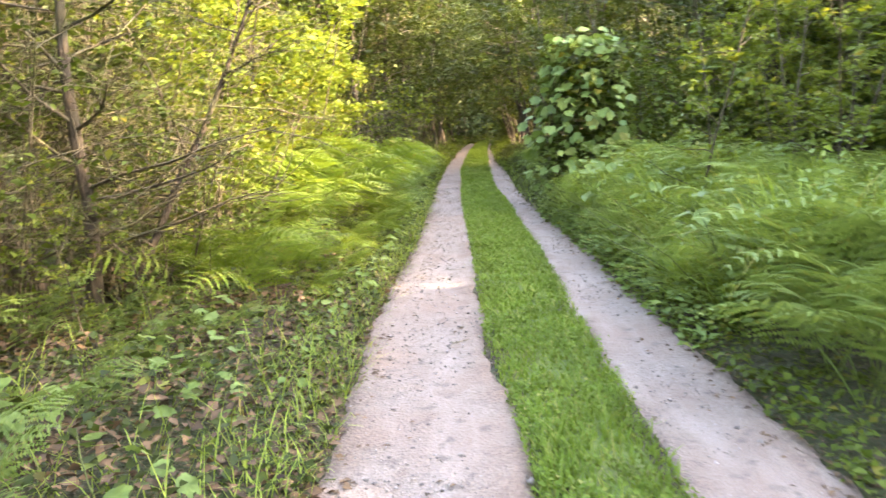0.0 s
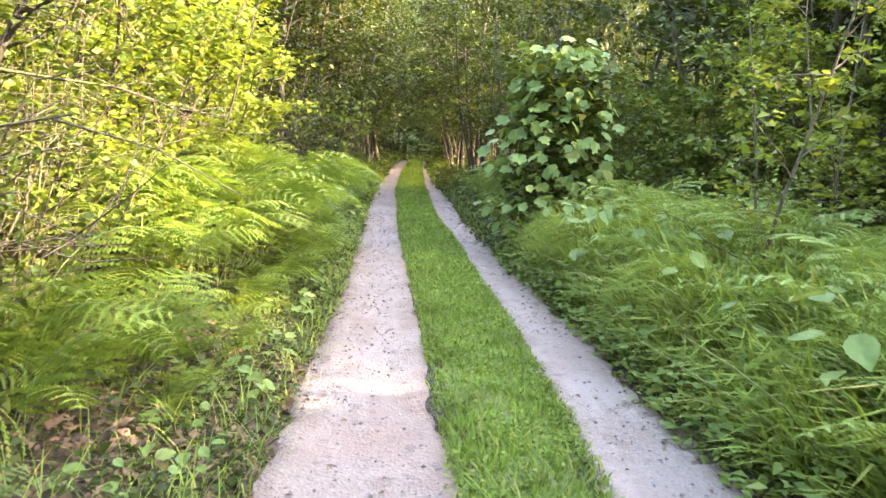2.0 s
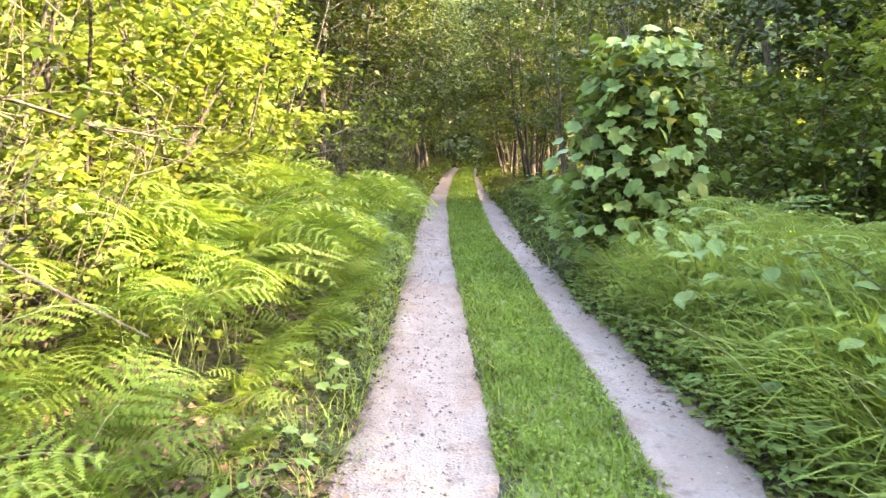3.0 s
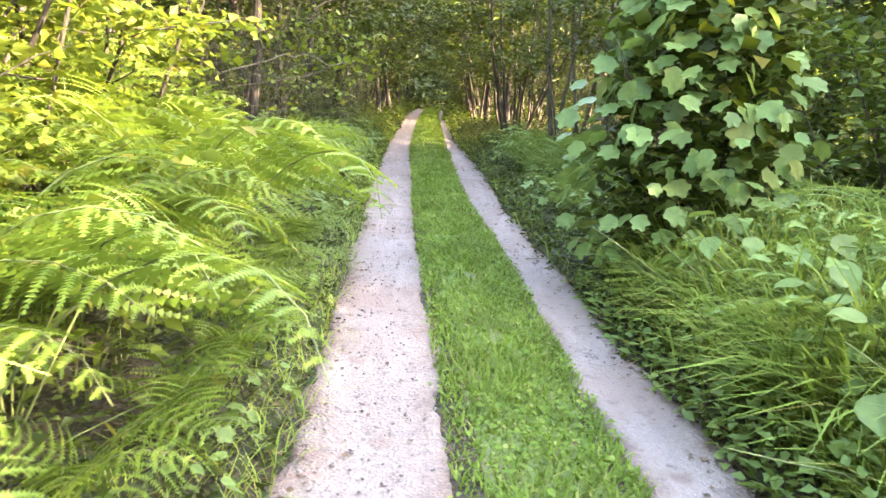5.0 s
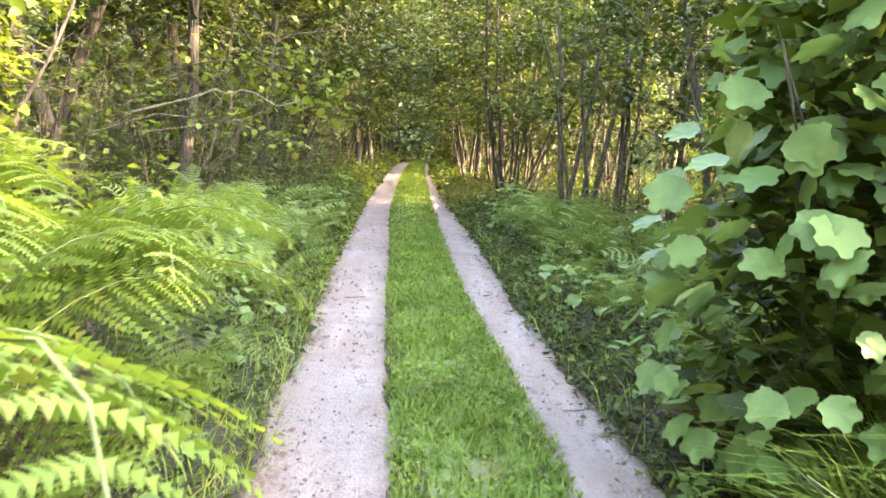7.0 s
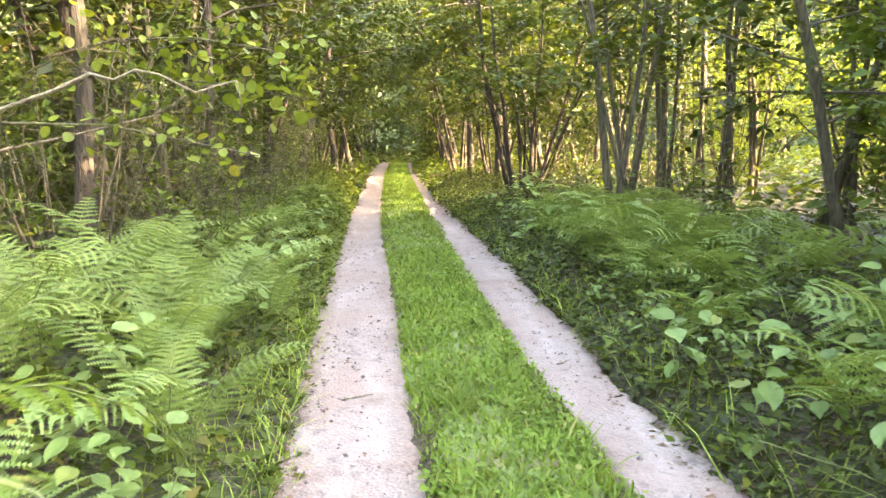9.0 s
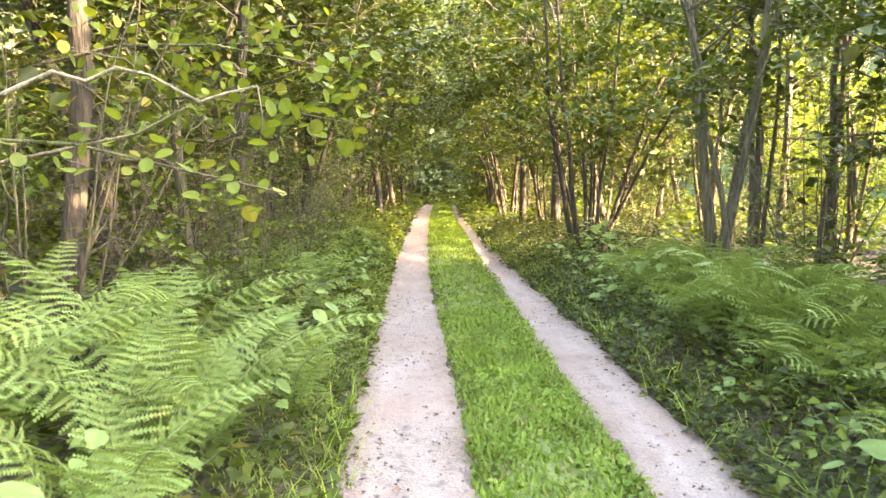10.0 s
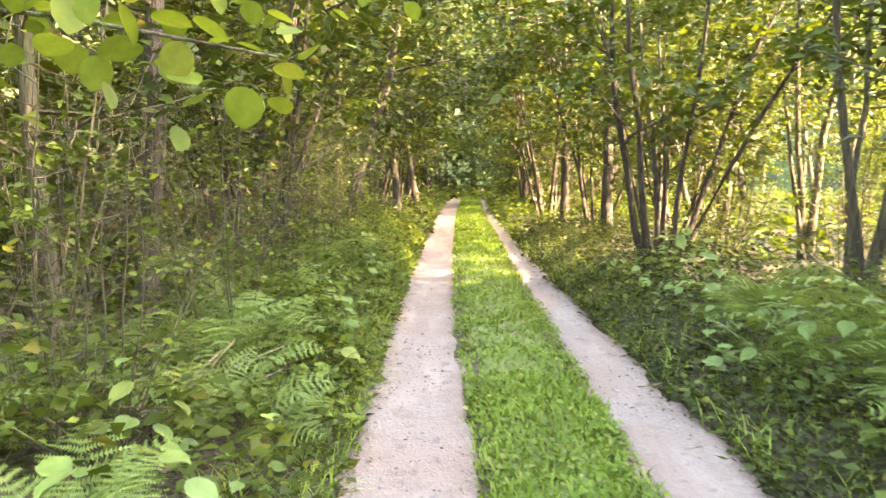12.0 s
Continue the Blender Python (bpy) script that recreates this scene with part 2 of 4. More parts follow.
def ground_z(x, y):
    x, y = np.asarray(x, float), np.asarray(y, float)
    lo, lg, rg, ro = (edge(y, t) for t in (LO, LG, RG, RO))
    dl, dr = np.maximum(lo - x, 0), np.maximum(x - ro, 0)
    z = 0.20 * (1 - np.exp(-dl / 0.9)) + 0.16 * (1 - np.exp(-dr / 0.9))
    z = z + np.where((x > lg) & (x < rg), 0.02 * np.sin(np.clip((x - lg) / (rg - lg), 0, 1) * np.pi), 0)
    z = z - np.where(((x > lo) & (x < lg)) | ((x > rg) & (x < ro)), 0.07, 0)
    return z + 0.02 * wob(x, y, 1.4) * np.clip((dl + dr) * 2, 0, 1) + 0.10 * wob(x, y, 0.3) * np.clip((dl + dr) / 4, 0, 1)


def grid_faces(nx, ny):
    i, j = np.meshgrid(np.arange(ny - 1), np.arange(nx - 1), indexing="ij")
    a = i * nx + j
    return np.stack([a, a + 1, a + nx + 1, a + nx], -1).reshape(-1, 4)


def build_ground():
    xs = np.concatenate([[-900, -400, -150, -70, -40, -25, -16, -11, -8.5], np.arange(-6, 6.01, 0.12), [8.5, 11, 16, 25, 40, 70, 150, 400, 900]])
    ys = np.concatenate([[-900, -300, -100, -40, -20, -10, -6], np.arange(-4, 45, 0.3), [48, 52, 58, 66, 80, 120, 250, 900]])
    X, Y = np.meshgrid(xs, ys)
    v = np.stack([X, Y, ground_z(X, Y)], -1).reshape(-1, 3)
    ob = new("ground", mesh("ground", v, grid_faces(len(xs), len(ys)), SOIL))
    tagged(ob, "brown woodland soil and leaf litter rising into low verges", "ground", kind="structure")
    for p in ob.data.polygons:
        p.use_smooth = True


def build_wheel_track(name, inner, outer, label, seed):
    ys = np.concatenate([np.arange(-8, 32, 0.07), np.arange(32, 68, 0.4)])
    us = np.array([0, 0.06, 0.14, 0.28, 0.42, 0.56, 0.70, 0.84, 0.94, 1.0])
    a, b = edge(ys, inner), edge(ys, outer)
    r = np.random.default_rng(seed)
    a = a + 0.05 * wob(ys, ys * 0 + seed, 2.3) + 0.03 * wob(ys, ys * 0 + seed, 9) + r.normal(0, 0.012, len(ys)) - 0.05
    b = b + 0.06 * wob(ys, ys * 0 + seed + 3, 2.0) + 0.03 * wob(ys, ys * 0 + seed + 5, 8) + r.normal(0, 0.012, len(ys)) + 0.05
    X = a[:, None] + (b - a)[:, None] * us[None]
    Y = np.repeat(ys[:, None], len(us), 1)
    Z = -0.012 + 0.012 * wob(X, Y, 1.3, seed) + 0.005 * wob(X, Y, 7, seed) + r.normal(0, 0.0025, X.shape)
    Z = Z - 0.02 * np.sin(us * np.pi)[None] + 0.012
    Z[:, 0] -= 0.06
    Z[:, -1] -= 0.06
    ob = new(name, mesh(name, np.stack([X, Y, Z], -1).reshape(-1, 3), grid_faces(len(us), len(ys)), GRAVEL))
    ob.data.attributes.new("across", "FLOAT", "POINT").data.foreach_set("value", np.tile(us, len(ys)).astype(np.float32))
    for p in ob.data.polygons:
        p.use_smooth = True
    tagged(ob, label, "track", kind="structure")


build_ground()
build_wheel_track("road_wheel_track_1", LO, LG, "pale pinkish crushed stone wheel track of a woodland lane", 3)
build_wheel_track("road_wheel_track_2", RG, RO, "narrow pale grey crushed stone wheel track beside a grass strip", 11)


# ---- trees and shrubs ----
def bend_line(base, dirn, length, n, wander, lift=0.0):
    pts, d, step = [np.asarray(base, float)], unit(np.asarray(dirn, float)), length / (n - 1)
    for _ in range(n - 1):
        d = unit(d + rng.normal(0, wander, 3) + [0, 0, lift])
        pts.append(pts[-1] + d * step)
    return np.array(pts)


def make_tree(name, label, category, stems, bark, leaf, leaf_len, first, branches, reach, twigs, per_twig, bare=0.0, spread=0.16, twigwood=False, twig_bark=None):
    """stems: rows of (base, direction, length, radius). Each stem carries limbs from the share `first` of its length up."""
    root = tagged(new(name), label, category)
    limbs, lp, la = [], [], []
    for base, dirn, length, rad in stems:
        line = bend_line(base, dirn, length, 9, 0.07, 0.02)
        radii = rad * np.linspace(1.0, 0.22, 9) ** 0.9
        radii[0] *= 1.35
        part("trunk", mesh("trunk", *tube(line, radii, 8), bark), root)
        for k in range(branches):
            u = first + (1 - first) * (k + rng.uniform(0, 0.9)) / branches
            i = min(int(u * 8), 7)
            p0 = line[i] + (line[i + 1] - line[i]) * (u * 8 - i)
            ang = rng.uniform(0, 2 * np.pi)
            ln = reach * (1.15 - 0.75 * u) * rng.uniform(0.6, 1.2)
            br = bend_line(p0, [np.cos(ang), np.sin(ang), rng.uniform(0.05, 0.7)], ln, 5, 0.16, 0.02)
            limbs.append(tube(br, max(rad * 0.3, 0.008) * np.linspace(1, 0.25, 5), 3))
            for _ in range(twigs):
                w = rng.uniform(0.25, 1.0)
                q = min(int(w * 4), 3)
                p1 = br[q] + (br[q + 1] - br[q]) * (w * 4 - q)
                tw = bend_line(p1, rand_dirs(1, -0.35, 0.5)[0] + 0.5 * unit(br[-1] - br[0]), ln * rng.uniform(0.25, 0.5), 3, 0.2, -0.02)
                if twigwood:
                    limbs.append(tube(tw, max(rad * 0.09, 0.003) * np.linspace(1, 0.4, 3), 3))
                if rng.random() < bare:
                    continue
                m = per_twig
                s = rng.uniform(0.1, 1.0, m)
                seg = np.minimum((s * 2).astype(int), 1)
                c = tw[seg] + (tw[seg + 1] - tw[seg]) * (s * 2 - seg)[:, None]
                lp.append(c + rng.normal(0, spread * 0.55, (m, 3)) * [1, 1, 0.55])
                la.append(unit(tw[-1] - tw[0])[None] * 0.6 + rand_dirs(m, -0.6, 0.25))
    tagged(part("branchwork", mesh("branchwork", *join(limbs), twig_bark or bark), root), kind="stuff")
    if lp:
        lp, la = np.concatenate(lp), np.concatenate(la)
        n = len(lp)
        nrm = unit(rng.normal(0, 0.55, (n, 3)) + [0, 0, 1])
        L = leaf_len * rng.uniform(0.6, 1.25, n)
        part("crown", mesh("crown", *leaves(lp, la, nrm, L, L * rng.uniform(0.5, 0.75, n)), leaf), root)
    return root


class Kind:
    """One kind of plant: the first one placed is the built one, the rest are copies."""

    def __init__(self, ob):
        self.ob, self.used = ob, False

    def at(self, x, y, turn=None, size=1.0, lean=0.0, sink=0.03, label=""):
        turn = rng.uniform(0, 360) if turn is None else turn
        m = pose(x, y, float(ground_z(x, y)) - sink, lean, 0, turn)
        if self.used:
            self.ob.scale, old = (1, 1, 1), self.ob.scale.copy()
            o = copy_thing(self.ob, m @ Matrix.Scale(size, 4))
            self.ob.scale = old
        else:
            o, self.used = self.ob, True
            o.matrix_basis = m @ Matrix.Scale(size, 4)
        return tagged(o, label)


def coppice_stems(n, length, rad, lean):
    out = []
    for k in range(n):
        a = 2 * np.pi * k / n + rng.uniform(-0.4, 0.4)
        t = lean * rng.uniform(0.35, 1.0)
        out.append(([0.16 * np.cos(a), 0.16 * np.sin(a), 0], [np.cos(a) * t, np.sin(a) * t, 1], length * rng.uniform(0.7, 1.1), rad * rng.uniform(0.6, 1.15)))
    return out


hazels = [Kind(make_tree("hazel_tree", "many-stemmed coppiced hazel with dark leaning stems and green leaves", "tree",
                         coppice_stems(8, 6.5, 0.05, 0.42), SHADED_BARK, SHADED_CANOPY, 0.15, 0.30, 8, 2.3, 5, 15, 0, 0.2)) for _ in range(2)]
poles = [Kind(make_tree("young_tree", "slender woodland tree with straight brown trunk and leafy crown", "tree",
                        [([0, 0, 0], [rng.uniform(-.08, .08), rng.uniform(-.08, .08), 1], 9.0, 0.085)], BARK, SHADED_LEAF, 0.17, 0.2, 26, 3.0, 7, 14, 0, 0.22)) for _ in range(3)]
twins = [Kind(make_tree("forked_tree", "slim forked tree with mottled grey-brown trunks", "tree",
                        [([0, 0, 0], [0.06, 0, 1], 8.0, 0.064), ([0.12, 0.1, 0], [-0.09, 0.06, 1], 7.2, 0.05), ([-0.14, 0.05, 0], [0.12, 0.10, 1], 6.0, 0.038)],
                        BARK, SHADED_CANOPY, 0.12, 0.35, 11, 1.9, 5, 16, 0, 0.18)) for _ in range(2)]
thorns = [Kind(make_tree("hawthorn_tree", "old hawthorn with pale stems and a tangle of bare twigs", "tree",
                         [([0, 0, 0], [0.12, -0.05, 1], 4.6, 0.07), ([0.25, 0.1, 0], [0.35, 0.1, 1], 3.9, 0.042), ([-0.25, 0, 0], [-0.3, -0.1, 1], 4.2, 0.05)],
                         SHADED_BARK, SHADED_CANOPY, 0.06, 0.14, 26, 1.9, 13, 11, 0.62, 0.11, True, BARK)) for _ in range(1)]
limes = [Kind(make_tree("field_maple_bush", "tall bush with yellow-green sunlit leaves", "shrub",
                        coppice_stems(7, 4.2, 0.03, 0.5), SHADED_BARK, LIME, 0.10, 0.10, 9, 1.5, 5, 18, 0, 0.15)) for _ in range(2)]
darks = [Kind(make_tree("understorey_bush", "dark green woodland bush below the trees", "shrub",
                        coppice_stems(6, 3.0, 0.025, 0.7), BARK, HAZEL, 0.13, 0.05, 8, 1.3, 5, 14, 0, 0.19)) for _ in range(2)]
thickets = [Kind(make_tree("thicket", "tangle of thin bare brown stems with few leaves", "shrub",
                           coppice_stems(13, 3.4, 0.013, 0.42), BARK, HAZEL, 0.09, 0.1, 6, 1.0, 4, 8, 0.72, 0.14, True, BARK)) for _ in range(2)]
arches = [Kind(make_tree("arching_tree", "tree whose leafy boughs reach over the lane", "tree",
                         [([0, 0, 0], [rng.uniform(-.1, .1), rng.uniform(-.1, .1), 1], 9.5, 0.11)], SHADED_BARK, SHADED_LEAF, 0.17, 0.36, 24, 3.9, 7, 20, 0, 0.26)) for _ in range(2)]
saplings = [Kind(make_tree("sapling", "thin upright sapling with light green leaves", "tree",
                           [([0, 0, 0], [0.04, 0, 1], 3.2, 0.018)], BARK, LIME, 0.085, 0.2, 16, 0.75, 3, 9, 0, 0.08, True)) for _ in range(2)]


def plant(kinds, group, spots):
    for k, (x, y, size) in enumerate(spots):
        tagged(kinds[k % len(kinds)].at(x, y, size=size), group=group)


# right of the lane: a low dense hedge first, then the tall wood
plant(darks, "bushes of the right-hand wood", [
    (4.4, 1.0, 0.75), (5.5, 3.2, 0.7), (5.8, 5.8, 0.7), (6.4, 10.0, 0.8), (4.3, 12.2, 0.8), (4.3, 13.8, 0.95), 
    (4.8, -1.5, 0.8), (5.2, -4.5, 0.8), (3.7, 15.6, 0.95), (4.7, 17.4, 1.0), (5.6, 19.8, 1.0), (6.8, 14.0, 1.2), (2.3, 49, 1.2), (3.4, 43, 1.1)])
# Bush row added, mostly out of view, to keep the sun off the lane.
plant(darks, "bushes of the right-hand wood", [(7.2, 6.6, 1.3), (7.4, 9.0, 1.3), (7.2, 11.4, 1.3), (7.0, 4.2, 1.25), (7.2, 1.8, 1.25)])
# The bright leaf colour stands in for sunlight on these bushes.
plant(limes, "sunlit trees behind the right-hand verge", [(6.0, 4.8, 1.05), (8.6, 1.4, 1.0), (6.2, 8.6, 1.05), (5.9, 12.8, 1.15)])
plant(arches, "trees arching over the lane", [(2.3, 31.5, 1.0), (-2.9, 30.8, 0.95), (-2.9, 38.2, 1.0), (2.1, 40.6, 1.0), (-2.6, 46.0, 1.05), (2.2, 47.5, 1.1), (-2.4, 53.0, 1.15), (2.6, 55.0, 1.15), (-2.6, 66.0, 1.3), (2.8, 61.0, 1.2), (-3.2, 59.0, 1.2)])
plant(poles, "trees of the wood", [
    (5.8, 15.2, 1.0), (8.6, 11.6, 0.95), (6.9, 18.0, 1.05), (8.6, 14.6, 1.1), (4.9, 21.4, 0.9), (8.4, 20.8, 1.0), (10.5, 12.4, 0.95), (3.9, 19.2, 0.75), (11.4, 17.0, 1.1),
    # The first four here are unseen, added to shade the left bank.
    (9.8, -0.6, 1.0), (10.0, 2.0, 1.0), (7.6, 2.2, 1.1), (8.4, 0.4, 1.1), (3.5, 31.0, 0.95), (6.8, 29.4, 1.05), (7.8, 32.6, 1.1), (7.2, 36.5, 1.0), (5.4, 41.0, 1.0), (8.0, 44.0, 1.1), (5.0, 46.0, 1.1), (5.6, 34.0, 1.0), (2.9, 41.0, 1.0), (6.4, 39.0, 1.0), (3.2, 48.0, 1.1), (4.2, 55.0, 1.1), (1.9, 58.0, 1.1),
    # Tall trees added here to keep the sun off the far lane.
    (10.5, 48.0, 1.2), (13.0, 46.0, 1.25), (15.5, 50.0, 1.3), (12.0, 54.0, 1.25), (16.0, 57.0, 1.3), (12.5, 61.0, 1.25), (18.5, 46.5, 1.35), (9.0, 51.0, 1.15)])
plant(poles, "trees of the wood", [(6.4, 13.4, 0.95), (7.6, 16.2, 1.0), (9.4, 17.0, 1.05), (10.2, 14.4, 1.0), (6.0, 17.6, 0.95), (9.8, 20.0, 1.0), (7.4, 22.6, 1.0), (12.4, 19.2, 1.1)])
plant(arches, "trees arching over the lane", [(1.9, 34.5, 0.9), (-2.2, 34.2, 0.9), (1.8, 43.5, 1.0), (-2.1, 42.0, 1.0), (3.6, 37.5, 1.0), (-4.4, 33.0, 1.0), (1.7, 51.0, 1.1), (-1.9, 49.5, 1.1)])
plant(hazels, "coppiced hazels along the lane", [(1.95, 26.3, 0.95), (1.75, 36.9, 1.0), (2.4, 33.0, 0.9), (2.9, 29.2, 0.8), (1.9, 44.0, 1.0), (2.3, 52.0, 1.1)])
plant(twins, "trees of the wood", [(3.1, 23.6, 0.95), (3.9, 24.3, 1.0), (2.15, 21.0, 0.85), (5.2, 24.6, 1.0), (4.7, 28.0, 1.0), (6.6, 26.5, 0.95), (6.2, 22.6, 0.9)])
plant(saplings, "saplings on the verge", [(-2.25, 4.6, 0.34), (-2.6, 4.3, 0.4), (-2.05, 5.0, 0.3), (-2.9, 4.9, 0.42), (2.15, 7.6, 1.0), (2.5, 8.3, 0.9), (3.3, 7.0, 0.85), (3.3, 8.4, 0.62), (3.9, 6.0, 0.9), (2.9, 13.8, 0.8), (3.7, 7.7, 1.1), (4.2, 8.6, 1.15), (3.9, 9.6, 1.05), (4.5, 7.0, 1.2), (4.4, 10.6, 1.1), (4.0, 5.0, 1.0)])
plant(thickets, "thickets in the wood", [(3.6, 22.0, 0.9), (4.4, 26.2, 0.9), (3.2, 27.4, 0.9), (2.6, 38.6, 1.0), (2.7, 35.2, 0.9)])
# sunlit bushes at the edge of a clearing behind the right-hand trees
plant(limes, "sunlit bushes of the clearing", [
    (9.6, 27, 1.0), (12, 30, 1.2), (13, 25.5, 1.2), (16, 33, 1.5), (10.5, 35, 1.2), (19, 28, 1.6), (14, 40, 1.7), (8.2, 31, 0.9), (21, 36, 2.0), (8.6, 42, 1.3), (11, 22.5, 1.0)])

# left of the lane
thorns[0].at(-3.15, 5.4, turn=20, size=0.86)
thorns[0].at(-4.3, 3.6, turn=140, size=1.1)
thorns[0].at(-4.5, 7.8, turn=80, size=0.9)
tagged(make_tree("field_maple", "old maple with a thick dark mottled trunk", "tree", [([0, 0, 0], [-0.05, 0, 1], 6.5, 0.15)], BARK, HAZEL, 0.07, 0.3, 22, 2.0, 8, 8, 0.62, 0.14, True, BARK)
       ).matrix_basis = pose(-3.95, 4.9, 0.1)
plant(thickets, "thickets in the wood", [(-3.6, 4.2, 0.7), (-4.4, 5.6, 0.8), (-3.4, 6.4, 0.7), (-4.6, 3.4, 0.8), (-2.7, 5.9, 0.7), (-2.9, 6.9, 0.75), (-2.8, 7.7, 0.7)])
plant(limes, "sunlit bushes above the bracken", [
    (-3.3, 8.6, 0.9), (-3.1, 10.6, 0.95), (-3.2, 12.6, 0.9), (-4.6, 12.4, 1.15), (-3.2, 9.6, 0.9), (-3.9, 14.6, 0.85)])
# Crowns in the shade-dark leaf colour, set here to darken behind the hawthorn.
plant(arches, "trees of the left-hand wood", [(-5.4, 7.2, 0.75), (-6.2, 5.4, 0.8), (-4.6, 6.6, 0.5), (-5.6, 8.6, 0.6), (-5.8, 4.4, 0.55), (-4.9, 5.4, 0.45), (-5.2, 9.8, 0.8), (-5.0, 13.6, 0.8)])
plant(thickets, "thickets in the wood", [(-4.1, 5.2, 1.0), (-4.7, 6.4, 1.1), (-3.8, 6.9, 1.0), (-4.9, 4.4, 1.1), (-3.5, 4.9, 0.9), (-4.2, 7.9, 1.0)])
plant(poles, "trees of the wood", [
    # The first two stand out of view, added to shade the near left verge.
    (-4.4, 0.4, 0.9), (-3.9, -2.4, 0.9), (-6.0, 4.5, 0.9), (-6.6, 9.0, 1.0), (-7.0, 14.0, 1.0), (-4.6, 17.6, 0.85), (-5.4, 20.5, 0.95), (-3.9, 23.4, 0.85), (-3.2, 27.2, 0.8), (-5.2, 26.0, 1.0), (-3.4, 32.5, 0.95),
    (-3.1, 20.9, 0.7), (-4.8, 36.0, 1.0), (-3.3, 40.0, 1.0), (-6.8, 30.0, 1.1), (-3.2, 47.0, 1.1), (-7.6, 22.5, 1.1), (-8.6, 17.5, 1.1), (-9.5, 11.5, 1.1), (-3.6, 54.0, 1.1), (-1.9, 60.0, 1.1)])
plant(hazels, "coppiced hazels along the lane", [(-2.9, 24.4, 0.75), (-2.9, 35.0, 0.9), (-2.8, 43.0, 1.0), (-4.0, 29.6, 0.9), (-2.6, 51.0, 1.0)])
plant(arches, "trees of the left-hand wood", [(-3.3, 18.9, 0.8), (-4.0, 17.4, 0.85), (-2.9, 21.6, 0.7), (-3.7, 20.4, 0.9), (-2.7, 24.9, 0.75), (-4.4, 22.2, 0.9), (-3.5, 26.6, 0.85), (-5.0, 18.6, 0.9)])
plant(darks, "bushes of the left-hand wood", [
    (-5.4, 16.2, 0.9), (-6.0, 19.0, 1.0), (-5.0, 22.4, 0.9), (-6.4, 25.0, 1.1), (-4.2, 33.5, 1.0), (-6.5, 12.0, 1.2), (-4.4, 38.5, 1.1), (-3.6, 45.5, 1.2), (-3.3, 49, 1.2), (-7, 29, 1.3)])
plant(thickets, "thickets in the wood", [
    (-3.3, 18.6, 0.9), (-4.0, 16.6, 0.9), (-3.0, 20.3, 0.8), (-3.7, 21.8, 0.95), (-2.7, 22.8, 0.75), (-3.2, 25.6, 0.85), (-4.4, 24.4, 1.0), (-2.8, 28.6, 0.8), (-3.6, 30.6, 0.9), (-4.6, 19.6, 1.0), (-4.6, 27.4, 1.0),
    (-2.35, 19.7, 0.5), (-2.25, 21.3, 0.5), (-2.35, 23.0, 0.55), (-2.4, 24.6, 0.55), (-2.35, 26.4, 0.6)])


def build_far_wood_and_screen():
    """Wood beyond the trees that one can count, as leaf clumps and stems, plus unseen clumps that screen the sun."""
    pos = []
    # Blocks from x 9 to 15 are added sun screens right of the lane.
    for x0, x1, y0, y1, n in ((-24, -9, -4, 60, 520), (-9, -5, 24, 60, 260), (-12, 14, 58, 70, 560), (11, 15, -12, 1, 680), (11, 15, 1, 5, 250), (11, 15, 5, 14, 600), (9, 12.5, 13, 23, 420), (13, 28, -16, 20, 200), (5, 10, 44, 60, 140), (22, 34, 20, 66, 260), (-12, -2, -22, -10, 120), (3, 14, -22, -10, 120), (-4, 6, -30, -22, 80)):
        # The screen from y 1 to 5 is kept lower to let sun through.
        c = np.stack([rng.uniform(x0, x1, n), rng.uniform(y0, y1, n), rng.uniform(0.0, 5.8 if (x0, y0) == (11, 1) else 8.0, n)], 1)
        pos.append(np.repeat(c, 30, 0) + rng.normal(0, 1, (n * 30, 3)) * [0.8, 0.8, 0.55])
    pos = np.concatenate(pos)
    m = len(pos)
    L = rng.uniform(0.25, 0.46, m)
    ob = new("far_wood", mesh("far_wood", *leaves(pos, rand_dirs(m), unit(rng.normal(0, 0.6, (m, 3)) + [0, 0, 1]), L, L * 0.65), SHADED_LEAF))
    tagged(ob, "dense woodland in shade-dark green behind the lane's trees, with unseen clumps screening the sun", "woodland", kind="stuff")
    st = []
    for _ in range(170):
        side = rng.random()
        x, y = (rng.uniform(-22, -8), rng.uniform(0, 58)) if side < 0.5 else ((rng.uniform(-13, 14), rng.uniform(55, 70)) if side < 0.75 else (rng.uniform(13, 28), rng.uniform(-10, 22)))
        h, r = rng.uniform(6, 11), rng.uniform(0.05, 0.16)
        st.append(tube(bend_line([x, y, ground_z(x, y) - 0.1], [rng.normal(0, .08), rng.normal(0, .08), 1], h, 6, 0.05), r * np.linspace(1, 0.3, 6), 6))
    ob = new("far_trunks", mesh("far_trunks", *join(st), BARK))
    tagged(ob, "slim dark trunks deep in the wood", "woodland", kind="stuff")


build_far_wood_and_screen()


